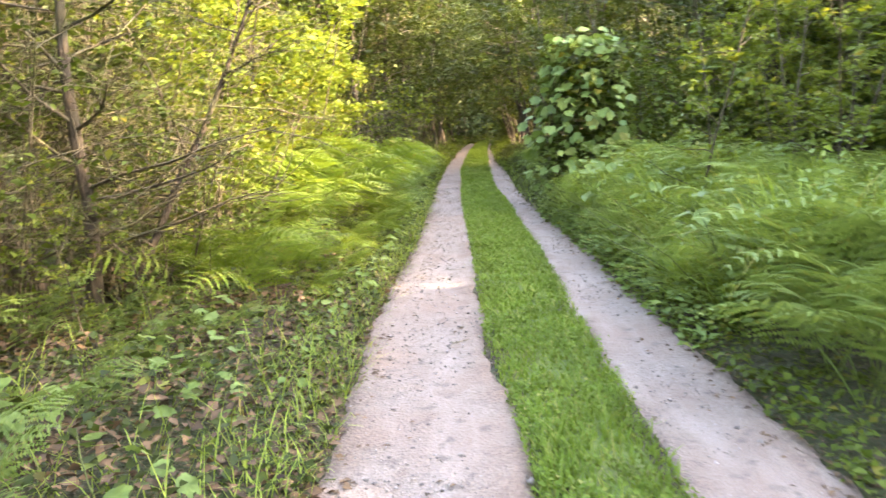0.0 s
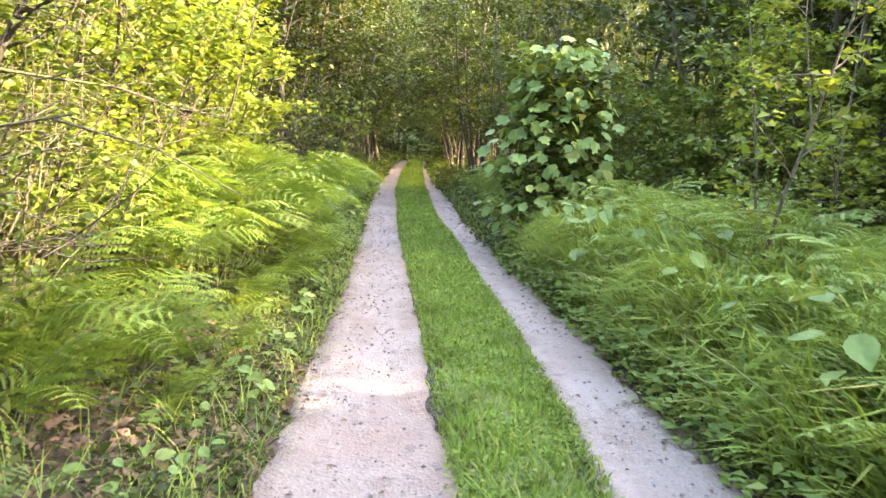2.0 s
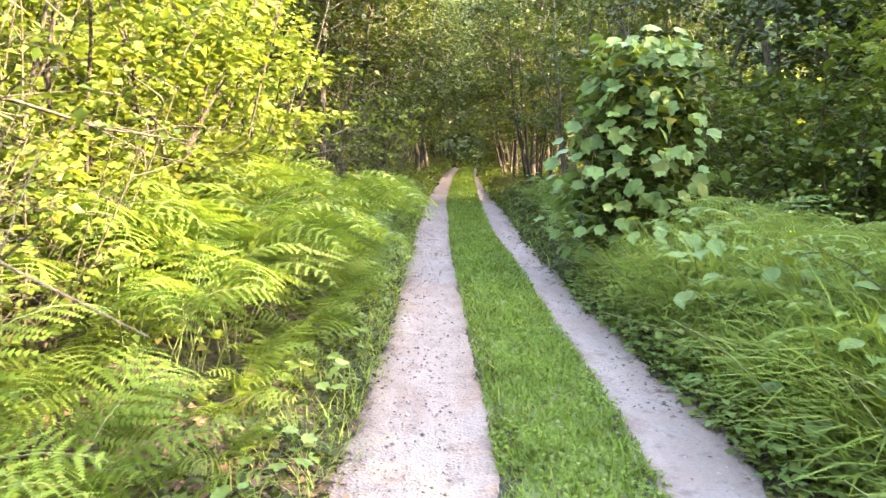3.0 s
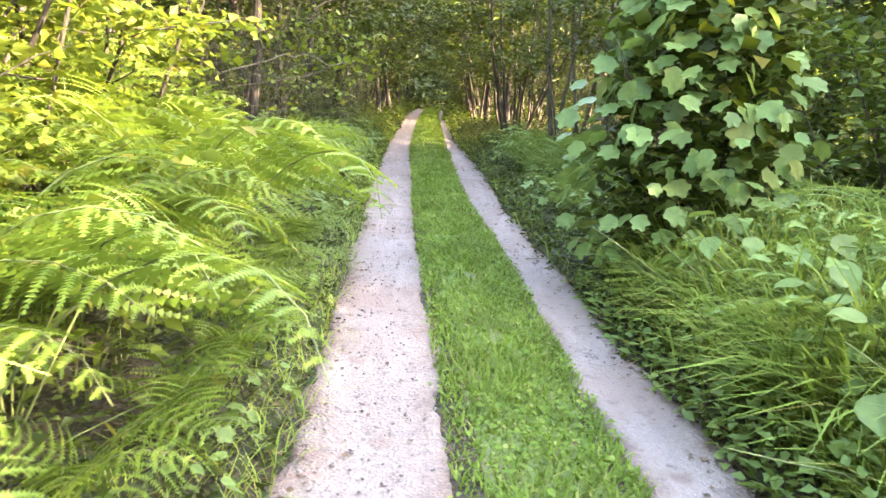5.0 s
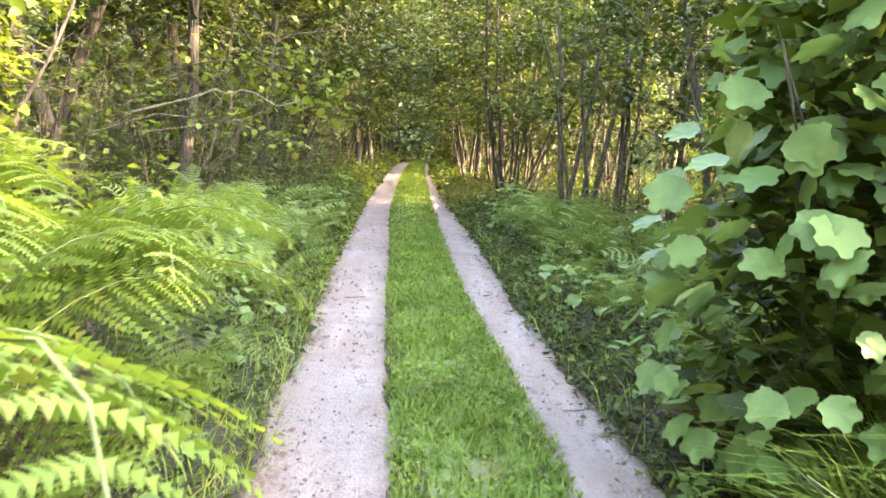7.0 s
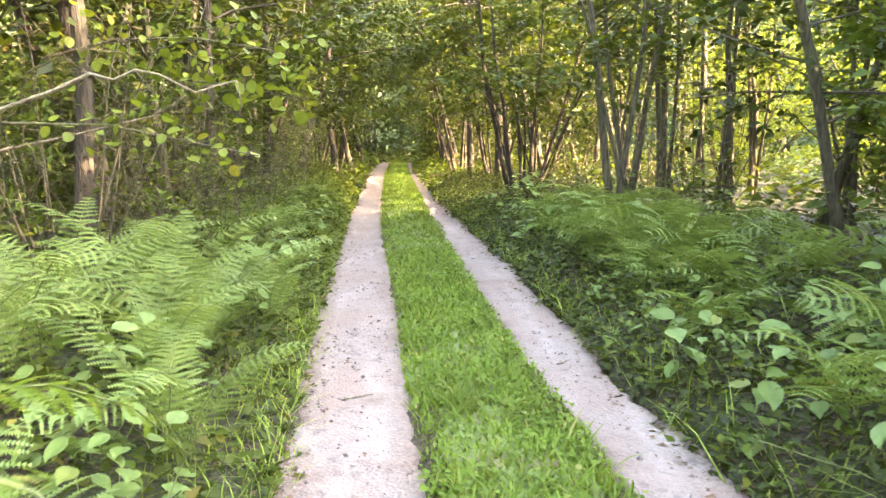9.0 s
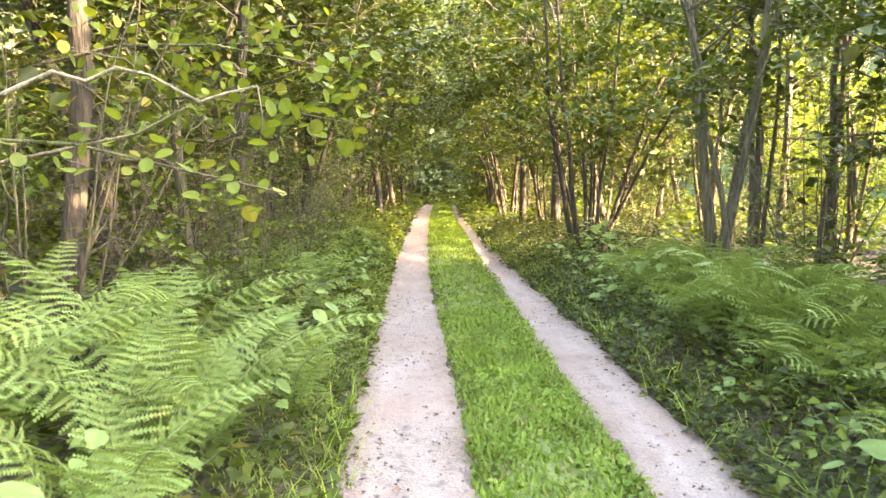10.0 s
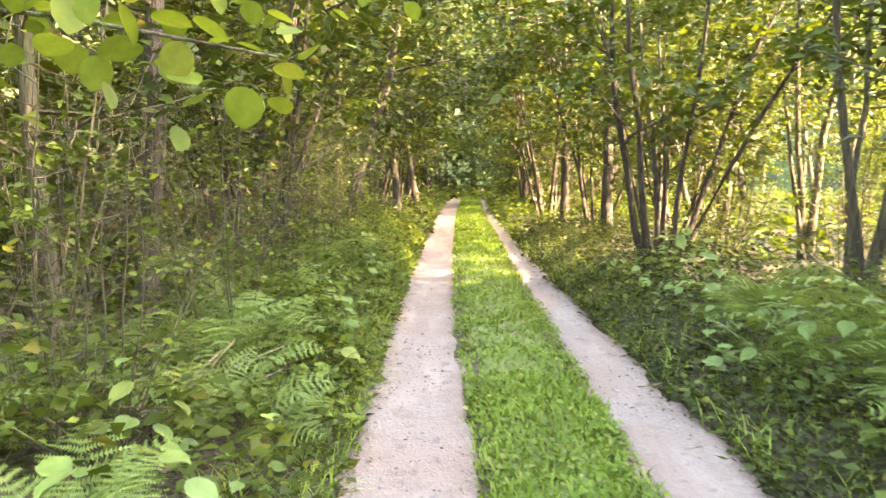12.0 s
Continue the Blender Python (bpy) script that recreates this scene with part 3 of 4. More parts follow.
def build_backdrop():
    """Ring of distant woodland that closes the view."""
    m, n, l, p = ramp_mat("distant_wood", 0.95)
    tc = n.new("ShaderNodeTexCoord").outputs["Object"]
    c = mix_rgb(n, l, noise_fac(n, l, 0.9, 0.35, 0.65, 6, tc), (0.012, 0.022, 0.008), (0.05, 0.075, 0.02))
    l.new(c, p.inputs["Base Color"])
    k = 96
    a = np.linspace(0, 2 * np.pi, k, endpoint=False)
    top = 24 + 3.5 * wob(a * 9, a * 4, 1.0)
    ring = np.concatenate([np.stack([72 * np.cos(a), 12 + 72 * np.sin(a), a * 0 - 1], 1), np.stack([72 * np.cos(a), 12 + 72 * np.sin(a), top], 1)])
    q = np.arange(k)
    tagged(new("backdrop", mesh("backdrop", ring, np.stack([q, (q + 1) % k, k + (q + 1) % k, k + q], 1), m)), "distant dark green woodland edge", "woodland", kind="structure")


build_backdrop()


def build_wood_floor():
    """Low plants over the floor of the wood, away from the lane."""
    pos = []
    for x0, x1, y0, y1, n in ((-14, -3.6, -2, 56, 15000), (3.2, 24, 14, 56, 16000), (3.2, 12, -6, 14, 4000), (-10, 10, 55, 70, 4000)):
        x, y = rng.uniform(x0, x1, n), rng.uniform(y0, y1, n)
        pos.append(np.stack([x, y, ground_z(x, y) + 0.65 * rng.random(n) ** 1.4], 1))
    pos = np.concatenate(pos)
    m = len(pos)
    L = rng.uniform(0.12, 0.28, m)
    tagged(new("woodland_plants", mesh("woodland_plants", *leaves(pos, rand_dirs(m, -0.2, 0.7), unit(rng.normal(0, .4, (m, 3)) + [0, 0, 1]), L, L * 0.6), HAZEL)),
           "low bramble and fern covering the floor of the wood", "undergrowth", kind="stuff")


build_wood_floor()


# ---- ferns ----
def frond_mesh(length, width, pairs, stalk, a0, a1, lobes, lobe, form, sweep=0.35, roll=0.0, fill=0.93, bow=1.3):
    """A fern frond that rises along +y and arches over. form 0: broad triangle, 1: long lance."""
    n = 12
    s = np.linspace(0, 1, n)
    ang = np.radians(a0 + (a1 - a0) * s ** bow)
    step = length / (n - 1)
    yy = np.concatenate([[0], np.cumsum(np.cos(ang[:-1]) * step)])
    zz = np.concatenate([[0], np.cumsum(np.sin(ang[:-1]) * step)])
    xx = 0.04 * length * np.sin(s * 2.2 + roll) * s
    line = np.stack([xx, yy, zz], 1)
    tang = unit(np.gradient(line, axis=0))
    vs, fs, mi, k = [], [], [], 0
    for i in range(pairs):
        u = i / pairs
        t = stalk + (1 - stalk) * (u ** 0.92)
        f = t * (n - 1)
        j = min(int(f), n - 2)
        p = line[j] + (line[j + 1] - line[j]) * (f - j)
        tg = tang[j]
        sx = np.array([1.0, 0, 0])
        up = unit(np.cross(sx, tg))
        shape = (1 - u) ** 0.85 if form == 0 else min(1.0, 0.35 + 2.6 * u) * (1 - u) ** 0.62
        for sg in (-1, 1):
            ln = width * shape * rng.uniform(0.88, 1.1) + 0.012
            sw = sweep + rng.normal(0, 0.06)
            d = unit(sx * sg + tg * sw + up * rng.uniform(-0.05, 0.14))
            m = lobes if u < 0.7 else max(4, lobes - 3)
            w = np.linspace(0, 1, m + 1)
            axis = p + d * ln * w[:, None] - up * ln * (0.20 + 0.1 * rng.random()) * (w ** 2)[:, None]
            per = unit(np.cross(up, d))
            ll = lobe * (ln / width) ** 0.5 * (1 - w[:-1]) ** 0.55 + 0.004
            mid = (axis[:-1] * 0.4 + axis[1:] * 0.6)
            nxt = axis[:-1] * (1 - fill) + axis[1:] * fill
            tl = mid + per * ll[:, None] + d * ll[:, None] * 0.35 - up * ll[:, None] * 0.12
            tr = mid - per * ll[:, None] + d * ll[:, None] * 0.35 - up * ll[:, None] * 0.12
            vs.append(np.concatenate([axis, tl, tr, nxt]))
            q = np.arange(m)
            fs.append(np.concatenate([np.stack([q, 3 * m + 1 + q, m + 1 + q], 1), np.stack([3 * m + 1 + q, q, 2 * m + 1 + q], 1)]) + k)
            mi.append(np.zeros(2 * m, int))
            k += 4 * m + 1
    tv, tf = tube(line, (0.0022 + 0.0035 * length) * np.linspace(1, 0.25, n), 3)
    tri = np.concatenate([tf[:, [0, 1, 2]], tf[:, [0, 2, 3]]])
    vs.append(tv)
    fs.append(tri + k)
    mi.append(np.ones(len(tri), int))
    return np.concatenate(vs), np.concatenate(fs), np.concatenate(mi)


def frond(leaf, *args, **kw):
    v, f, i = frond_mesh(*args, **kw)
    return mesh("frond", v, f, [leaf, STEM], i)


lance = [frond(FERN, 0.95 + 0.1 * k, 0.185 + 0.012 * k, 24, 0.10, 80, 22 - 14 * k, 12, 0.0165, 1, roll=k, fill=1.0) for k in range(4)]
broad = [frond(BRACKEN, 1.2 + 0.12 * k, 0.40 + 0.03 * k, 12, 0.34, 84, -22 - 10 * k, 12, 0.035, 0, roll=k, bow=1.6) for k in range(4)]
tall_broad = [frond(BRACKEN, 1.95 + 0.1 * k, 0.46 + 0.03 * k, 13, 0.5, 88, -52 - 9 * k, 12, 0.038, 0, roll=k, bow=2.0) for k in range(3)]
greenbroad = []
for me_ in broad:
    c_ = me_.copy()
    c_.materials.clear()
    c_.materials.append(FERN)
    c_.materials.append(STEM)
    greenbroad.append(c_)


def make_fern(name, label, fronds, count, tilt, aim=None, fan=360):
    root = tagged(new(name), label, "fern")
    for k in range(count):
        a = rng.uniform(0, 40) + 360 * k / count if aim is None else aim + fan * ((k + 0.5) / count - 0.5) + rng.uniform(-14, 14)
        f = part("frond", fronds[int(rng.integers(len(fronds)))], root)
        sc = rng.uniform(0.72, 1.1)
        f.matrix_basis = pose(rng.normal(0, 0.04), rng.normal(0, 0.04), 0, rng.uniform(-tilt, tilt * 0.4), rng.uniform(-25, 25), a) @ Matrix.Scale(sc, 4)
    return root


male = [Kind(make_fern("male_fern", "green shuttlecock fern with arching feathered fronds", lance, 7, 10)) for _ in range(2)]
# pose turn 0 has the fronds lean along +y
brack = [Kind(make_fern("bracken", "tall yellow-green bracken leaning towards the light", broad, 5, 14, 0, 210)) for _ in range(3)]
tbrack = [Kind(make_fern("bracken", "tall yellow-green bracken on long stalks", tall_broad, 5, 12, 0, 220)) for _ in range(2)]
gbrack = [Kind(make_fern("bracken", "cool green bracken with broad drooping fronds", greenbroad, 5, 14, 0, 230)) for _ in range(3)]

def pick(group, k):
    return group[k % len(group)]


# left bank, bright bracken leaning over the lane
for k in range(84):
    y = 6.0 + 7.6 * (k + rng.uniform(0, 1)) / 84
    row = k % 4
    depth = [0.46, 0.92, 1.35, 1.85][row] + rng.uniform(-0.1, 0.18)
    size = [0.66, 0.92, 0.95, 1.05][row] * rng.uniform(0.85, 1.12) * float(np.interp(y, [6, 8, 9, 12.5, 13.6], [0.62, 0.8, 1.0, 1.0, 0.7]))
    kind = pick(tbrack, k // 4) if row in (1, 3) and y > 7.5 else pick(brack, k // 4)
    tagged(kind.at(float(edge(y, LO)) - depth, y, turn=-120 + rng.uniform(-75, 70), size=size), group="bracken of the verge")
for k, (x, y, s, t) in enumerate([(-1.95, 5.5, 0.85, -110), (-2.2, 6.0, 1.0, -120), (-1.75, 6.3, 0.8, -100), (-2.6, 5.9, 1.0, -140)]):
    tagged(pick(brack, k).at(x, y, turn=t, size=s), group="bracken of the verge")
for k, (x, y, s) in enumerate([(-2.0, 3.2, 0.55), (-2.8, 2.9, 0.7), (-2.2, 4.1, 0.5), (-3.3, 3.7, 0.8), (-1.9, 2.4, 0.5), (-2.6, 4.6, 0.6), (-1.8, 4.8, 0.45), (-3.0, 4.5, 0.65), (-2.4, 2.0, 0.6)]):
    tagged(pick(gbrack, k).at(x, y, turn=-120, size=s), group="bracken of the verge")
# left, cool ferns in the shade
for k, (x, y, s) in enumerate([(-2.35, 17.7, 1.45), (-1.8, 17.3, 1.1), (-2.75, 16.6, 1.4), (-1.95, 16.2, 1.15), (-2.7, 18.7, 1.15), (-2.4, 15.2, 1.25), (-1.8, 18.6, 0.9), (-2.1, 20.2, 0.8), (-1.62, 15.5, 1.0), (-2.05, 17.0, 1.25), (-1.62, 18.1, 0.85), (-2.9, 17.5, 1.3)]):
    tagged(pick(male, k).at(x, y, size=s), group="ferns of the verge")
for k in range(30):
    y = 13.2 + 17 * (k + rng.uniform(0, 1)) / 30
    y += 5.5 if 14.6 < y < 18.8 else 0
    tagged(pick(gbrack, k).at(float(edge(y, LO)) - [0.4, 0.8, 1.3][k % 3] + rng.uniform(-.15, .1), y, turn=-90 + rng.uniform(-60, 60), size=[0.45, 0.65, 0.8][k % 3] * rng.uniform(0.85, 1.15)), group="bracken of the verge")
# right verge
for k, (x, y, s, t) in enumerate([(1.9, 4.4, 0.95, 120), (2.0, 3.7, 0.9, 135), (2.35, 4.9, 1.1, 120), (1.95, 3.1, 0.75, 120), (2.5, 4.1, 1.1, 130), (2.1, 5.3, 0.95, 125), (2.7, 4.7, 1.1, 140), (2.2, 5.9, 1.0, 110), (1.8, 3.9, 0.9, 140), (1.78, 3.4, 0.8, 135), (2.1, 4.5, 1.05, 145)]):
    tagged(pick(gbrack, k).at(x, y, turn=t, size=s), group="bracken of the verge")
for k in range(34):
    y = 5.6 + 6.6 * (k + rng.uniform(0, 1)) / 34
    tagged(pick(gbrack, k).at(float(edge(y, RO)) + [1.0, 1.6, 2.3][k % 3] + rng.uniform(-.2, .2), y, turn=125 + rng.uniform(-60, 60), size=[0.95, 1.1, 1.25][k % 3] * rng.uniform(0.9, 1.1)), group="bracken of the verge")
for k in range(20):
    y = 13.6 + 9.5 * (k + rng.uniform(0, 1)) / 20
    tagged(pick(gbrack, k + 1).at(float(edge(y, RO)) + [0.75, 1.2, 1.8][k % 3] + rng.uniform(-.12, .2), y, turn=125 + rng.uniform(-60, 60), size=[0.62, 0.85, 1.0][k % 3] * rng.uniform(0.9, 1.15)), group="bracken of the verge")

for k, (x, y, s, t) in enumerate([(1.55, 18.7, 0.95, 105), (1.8, 19.3, 1.0, 100), (1.6, 17.9, 0.85, 125), (2.0, 18.4, 1.1, 120), (1.95, 20.6, 1.0, 110), (1.5, 19.9, 0.8, 115)]):
    tagged(pick(gbrack, k).at(x, y, turn=t, size=s), group="bracken of the verge")


# ---- broad-leaved bush beside the lane ----
def lobed_leaf():
    """A five-lobed toothed leaf, stalk at the origin, blade along +y, slightly cupped and drooping."""
    v = [(0, 0.40, -0.05)]
    for k in range(-15, 16):
        a = math.radians(10 * k)
        lobe = max(w * math.exp(-((10 * k - c) / 21) ** 2) for c, w in ((0, 1.0), (-58, 0.92), (58, 0.92), (-116, 0.66), (116, 0.66)))
        r = 0.365 + 0.175 * lobe + (0.020 if k % 2 else -0.014)
        x, y = r * math.sin(a), 0.40 + r * math.cos(a)
        v.append((x, y, 0.10 * abs(x) - 0.22 * max(0, y - 0.3) ** 2 - 0.05 * lobe))
    v.append((0, 0.0, 0.02))
    f = [(0, i + 1, i) for i in range(1, len(v) - 1)] + [(0, 1, len(v) - 1)]
    return mesh("leaf", v, f, BROADLEAF)


def round_leaf():
    pts = [(0.10 * math.cos(0) * 0, 0)] + [(0.44 * math.sin(a), 0.48 - 0.48 * math.cos(a)) for a in np.linspace(0.5, 2 * math.pi - 0.5, 11)]
    v = [(0, 0.42, -0.03)] + [(x, y * (1 + 0.06 * (abs(x) < 0.2 and y > 0.8)), 0.12 * abs(x) - 0.08 * y * y) for x, y in pts]
    f = [(0, i + 1, i) for i in range(1, len(v) - 1)] + [(0, 1, len(v) - 1)]
    return mesh("leaf", v, f, LIME)


LOBED, ROUND = lobed_leaf(), round_leaf()


def build_broadleaf_bush():
    root = tagged(new("sycamore_bush"), "tall sycamore bush with large lobed dull green leaves", "shrub")
    bx, by = 1.68, 12.6
    root.location = (bx, by, float(ground_z(bx, by)))
    for k in range(9):
        a = rng.uniform(0, 2 * np.pi)
        line = bend_line([0.1 * np.cos(a), 0.1 * np.sin(a), -0.05], [0.32 * np.cos(a), 0.32 * np.sin(a), 1], rng.uniform(1.7, 2.5), 7, 0.09)
        part("stem", mesh("stem", *tube(line, 0.014 * np.linspace(1, 0.35, 7), 5), BARK), root)
    for k in range(300):
        h = 0.12 + 2.75 * rng.random() ** 0.8
        rad = 1.0 * math.sin(min(1.0, (h + 0.35) / 1.1) * math.pi / 2) * (1 - 0.35 * max(0, h - 1.2) / 1.2) * math.sqrt(rng.uniform(0.35, 1.0))
        a = rng.uniform(0, 2 * np.pi)
        lf = part("leaf", LOBED, root)
        size = rng.uniform(0.12, 0.22)
        lf.matrix_basis = pose(rad * math.cos(a), rad * math.sin(a), h, rng.uniform(-80, -5), rng.uniform(-35, 35), math.degrees(a) - 90 + rng.uniform(-70, 70)) @ Matrix.Scale(size, 4)
    lv = np.array([v.co[:] for v in LOBED.vertices])
    lf_ = np.array([p.vertices[:] for p in LOBED.polygons])
    more = []
    for k in range(420):
        h = 0.15 + 2.6 * rng.random() ** 0.85
        rad = 0.95 * math.sin(min(1.0, (h + 0.35) / 1.1) * math.pi / 2) * (1 - 0.35 * max(0, h - 1.2) / 1.2) * math.sqrt(rng.uniform(0.3, 0.95))
        a = rng.uniform(0, 2 * np.pi)
        mm = pose(rad * math.cos(a), rad * math.sin(a), h, rng.uniform(-75, -10), rng.uniform(-35, 35), math.degrees(a) - 90 + rng.uniform(-60, 60)) @ Matrix.Scale(rng.uniform(0.10, 0.21), 4)
        more.append((lv @ np.array(mm.to_3x3()).T + np.array(mm.translation), lf_))
    tagged(part("foliage", mesh("foliage", *join(more), BROADLEAF), root), kind="stuff")
    # Inner leaves take a darker colour that paints the shade inside the bush.
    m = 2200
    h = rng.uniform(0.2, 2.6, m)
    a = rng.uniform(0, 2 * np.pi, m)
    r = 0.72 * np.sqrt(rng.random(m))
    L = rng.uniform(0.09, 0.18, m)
    part("inner_foliage", mesh("inner_foliage", *leaves(np.stack([r * np.cos(a), r * np.sin(a), h], 1), rand_dirs(m), unit(rng.normal(0, .5, (m, 3)) + [0, 0, 1]), L, L * .8), SHADED_CANOPY), root)


build_broadleaf_bush()


def build_leafy_branch(name, label, pts, rad, leaf_me, count, size, spread, mat=DEAD_WOOD):
    root = tagged(new(name), label, "branch")
    pts = np.array(pts, float)
    root.location = pts[0]
    part("wood", mesh("wood", *tube(pts - pts[0], rad * np.linspace(1, 0.4, len(pts)), 6), mat), root)
    for _ in range(count):
        u = rng.uniform(0.1, 1) * (len(pts) - 1)
        i = min(int(u), len(pts) - 2)
        p = pts[i] + (pts[i + 1] - pts[i]) * (u - i) - pts[0] + rng.normal(0, spread, 3)
        part("leaf", leaf_me, root).matrix_basis = pose(*p, rng.uniform(-80, 0), rng.uniform(-30, 30), rng.uniform(0, 360)) @ Matrix.Scale(size * rng.uniform(0.7, 1.2), 4)
    return root


build_leafy_branch("dead_branch", "pale bent dead branch", [(-3.3, 17.2, 1.62), (-2.64, 17.05, 1.81), (-2.42, 17.05, 1.91), (-2.28, 17.05, 1.87), (-2.15, 17.05, 1.93), (-2.01, 17.05, 1.90), (-1.80, 17.05, 1.79), (-1.68, 17.05, 1.83), (-1.55, 17.05, 1.86)], 0.013, None, 0, 0.1, 0.1)
build_leafy_branch("dead_branch", "pale bent dead branch", [(-3.2, 17.1, 1.42), (-2.56, 17.05, 1.54), (-2.21, 17.05, 1.62), (-2.07, 17.05, 1.65), (-1.85, 17.05, 1.77)], 0.011, None, 0, 0.1, 0.1, PALE_BARK)
build_leafy_branch("hanging_twig", "thin pale twig hanging from a dead branch", [(-1.55, 17.05, 1.86), (-1.53, 17.05, 1.72), (-1.545, 17.05, 1.62), (-1.54, 17.05, 1.52)], 0.004, None, 0, 0.1, 0.1, PALE_BARK)
build_leafy_branch("hazel_branch", "low hazel branch with round bright green leaves", [(-3.6, 16.7, 1.35), (-2.9, 16.8, 1.62), (-2.3, 16.95, 1.60), (-1.8, 17.05, 1.48), (-1.45, 17.1, 1.40)], 0.012, ROUND, 60, 0.075, 0.10, BARK)
build_leafy_branch("hazel_branch", "low hazel branch with round bright green leaves", [(-3.5, 18.9, 2.2), (-2.9, 18.9, 2.35), (-2.3, 19.0, 2.38), (-1.7, 19.2, 2.3), (-1.3, 19.3, 2.2)], 0.014, ROUND, 190, 0.085, 0.2, BARK)

build_leafy_branch("hazel_branch", "low hazel branch with large round green leaves", [(-3.1, 19.3, 2.0), (-2.5, 19.2, 2.05), (-2.0, 19.1, 1.98), (-1.6, 19.0, 1.9), (-1.3, 18.95, 1.84)], 0.012, ROUND, 70, 0.11, 0.13, BARK)


def oval_leaf():
    side = [(0.16, 0.05), (0.34, 0.22), (0.40, 0.42), (0.30, 0.68), (0.14, 0.88)]
    v = [(0, 0, 0), (0, 0.45, -0.05), (0, 1.0, -0.2)] + [(x, y, 0.07 - 0.12 * y * y) for x, y in side] + [(-x, y, 0.07 - 0.12 * y * y) for x, y in side]
    f = [(0, 3, 1), (3, 4, 1), (4, 5, 1), (5, 6, 1), (6, 7, 1), (7, 2, 1), (0, 1, 8), (8, 1, 9), (9, 1, 10), (10, 1, 11), (11, 1, 12), (12, 1, 2)]
    return mesh("leaf", v, f, BROADLEAF)


OVAL = oval_leaf()
OVAL_LIME = OVAL.copy()
OVAL_LIME.materials[0] = LIME


def make_herb(label, leaf_me, count, height, spread, size):
    root = tagged(new("bramble"), label, "bramble")
    for k in range(3):
        a = rng.uniform(0, 2 * np.pi)
        line = bend_line([0, 0, -0.03], [0.7 * np.cos(a), 0.7 * np.sin(a), 1], height * 1.1, 5, 0.12, -0.06)
        part("cane", mesh("cane", *tube(line, 0.005 * np.linspace(1, 0.5, 5), 4), STEM), root)
    for k in range(count):
        a, r = rng.uniform(0, 2 * np.pi), spread * math.sqrt(rng.random())
        h = height * rng.uniform(0.25, 1.0) * (1 - 0.35 * r / spread)
        part("leaf", leaf_me, root).matrix_basis = pose(r * math.cos(a), r * math.sin(a), h, rng.uniform(-40, 15), rng.uniform(-25, 25), math.degrees(a) - 90 + rng.uniform(-50, 50)) @ Matrix.Scale(size * rng.uniform(0.65, 1.2), 4)
    return root


herbs = [Kind(make_herb("low bramble with broad matt green leaves", OVAL, 17, 0.42, 0.3, 0.11)) for _ in range(2)] + [Kind(make_herb("low bramble with lobed matt green leaves", LOBED, 16, 0.45, 0.3, 0.12))]
for k in range(9):
    y = 13.4 + 5.5 * (k + rng.random()) / 9
    tagged(herbs[k % 3].at(float(edge(y, LO)) - rng.uniform(0.35, 1.1), y, size=rng.uniform(0.8, 1.25)), group="brambles of the verge")
for k in range(24):
    y = 4.0 + 9.0 * (k + rng.random()) / 24
    tagged(herbs[k % 3].at(float(edge(y, LO)) - rng.uniform(0.25, 0.5), y, size=rng.uniform(0.5, 0.85)), group="brambles of the verge")
for k in range(34):
    y = 11.6 + 10.5 * (k + rng.random()) / 34
    tagged(herbs[k % 3].at(float(edge(y, RO)) + rng.uniform(0.4, 1.5), y, size=rng.uniform(0.8, 1.4)), group="brambles of the verge")


for k in range(10):
    y = 1.4 + 3.8 * (k + rng.random()) / 10
    tagged(herbs[k % 3].at(float(edge(y, LO)) - rng.uniform(0.35, 2.0), y, size=rng.uniform(0.7, 1.15)), group="brambles of the verge")


tall_herbs = [Kind(make_herb("tall leafy herb with light green toothed leaves", OVAL, 18, 0.95, 0.3, 0.15)) for _ in range(2)]
for k in range(44):
    y = 4.8 + 7.6 * (k + rng.random()) / 44
    tagged(tall_herbs[k % 2].at(float(edge(y, RO)) + rng.uniform(0.4, 1.7), y, size=rng.uniform(0.85, 1.2)), group="tall herbs of the verge")
for k in range(34):
    y = 13.2 + 13 * (k + rng.random()) / 34
    tagged(tall_herbs[k % 2].at(float(edge(y, RO)) + rng.uniform(0.5, 1.8), y, size=rng.uniform(0.6, 1.0)), group="tall herbs of the verge")
for k in range(30):
    y = 14.5 + 14 * (k + rng.random()) / 30
    tagged(tall_herbs[k % 2].at(float(edge(y, LO)) - rng.uniform(0.35, 0.9), y, size=rng.uniform(0.5, 0.95)), group="tall herbs of the verge")


def build_twig(label, x, y, turn, length, rad):
    line = bend_line([0, 0, rad], [1, 0, 0.03], length, 6, 0.13)
    line[:, 2] = rad + np.abs(line[:, 2] - rad) * 0.2
    ob = new("fallen_twig", mesh("fallen_twig", *tube(line, rad * np.linspace(1, 0.5, 6), 5), DEAD_WOOD))
    ob.matrix_basis = pose(x, y, -0.012, 0, 0, turn)
    tagged(ob, label, "twig", "twigs on the lane")


for x, y, a, ln in ((0.64, 13.75, 10, 0.28), (0.74, 12.62, 60, 0.2), (0.55, 21.8, 5, 0.22), (0.52, 20.6, 20, 0.18), (0.45, 17.0, 40, 0.16), (-0.95, 16.5, 20, 0.2), (0.95, 9.4, 70, 0.22), (-0.3, 5.0, 30, 0.14)):
    build_twig("dry brown twig lying on the wheel track", x, y, a, ln, 0.007)
build_leafy_branch("seedling", "thin seedling twig with a few yellow-green leaves", [(-1.75, 9.0, 0.22), (-1.65, 9.15, 0.30), (-1.52, 9.4, 0.31), (-1.42, 9.6, 0.26)], 0.005, OVAL_LIME, 7, 0.10, 0.025, STEM)


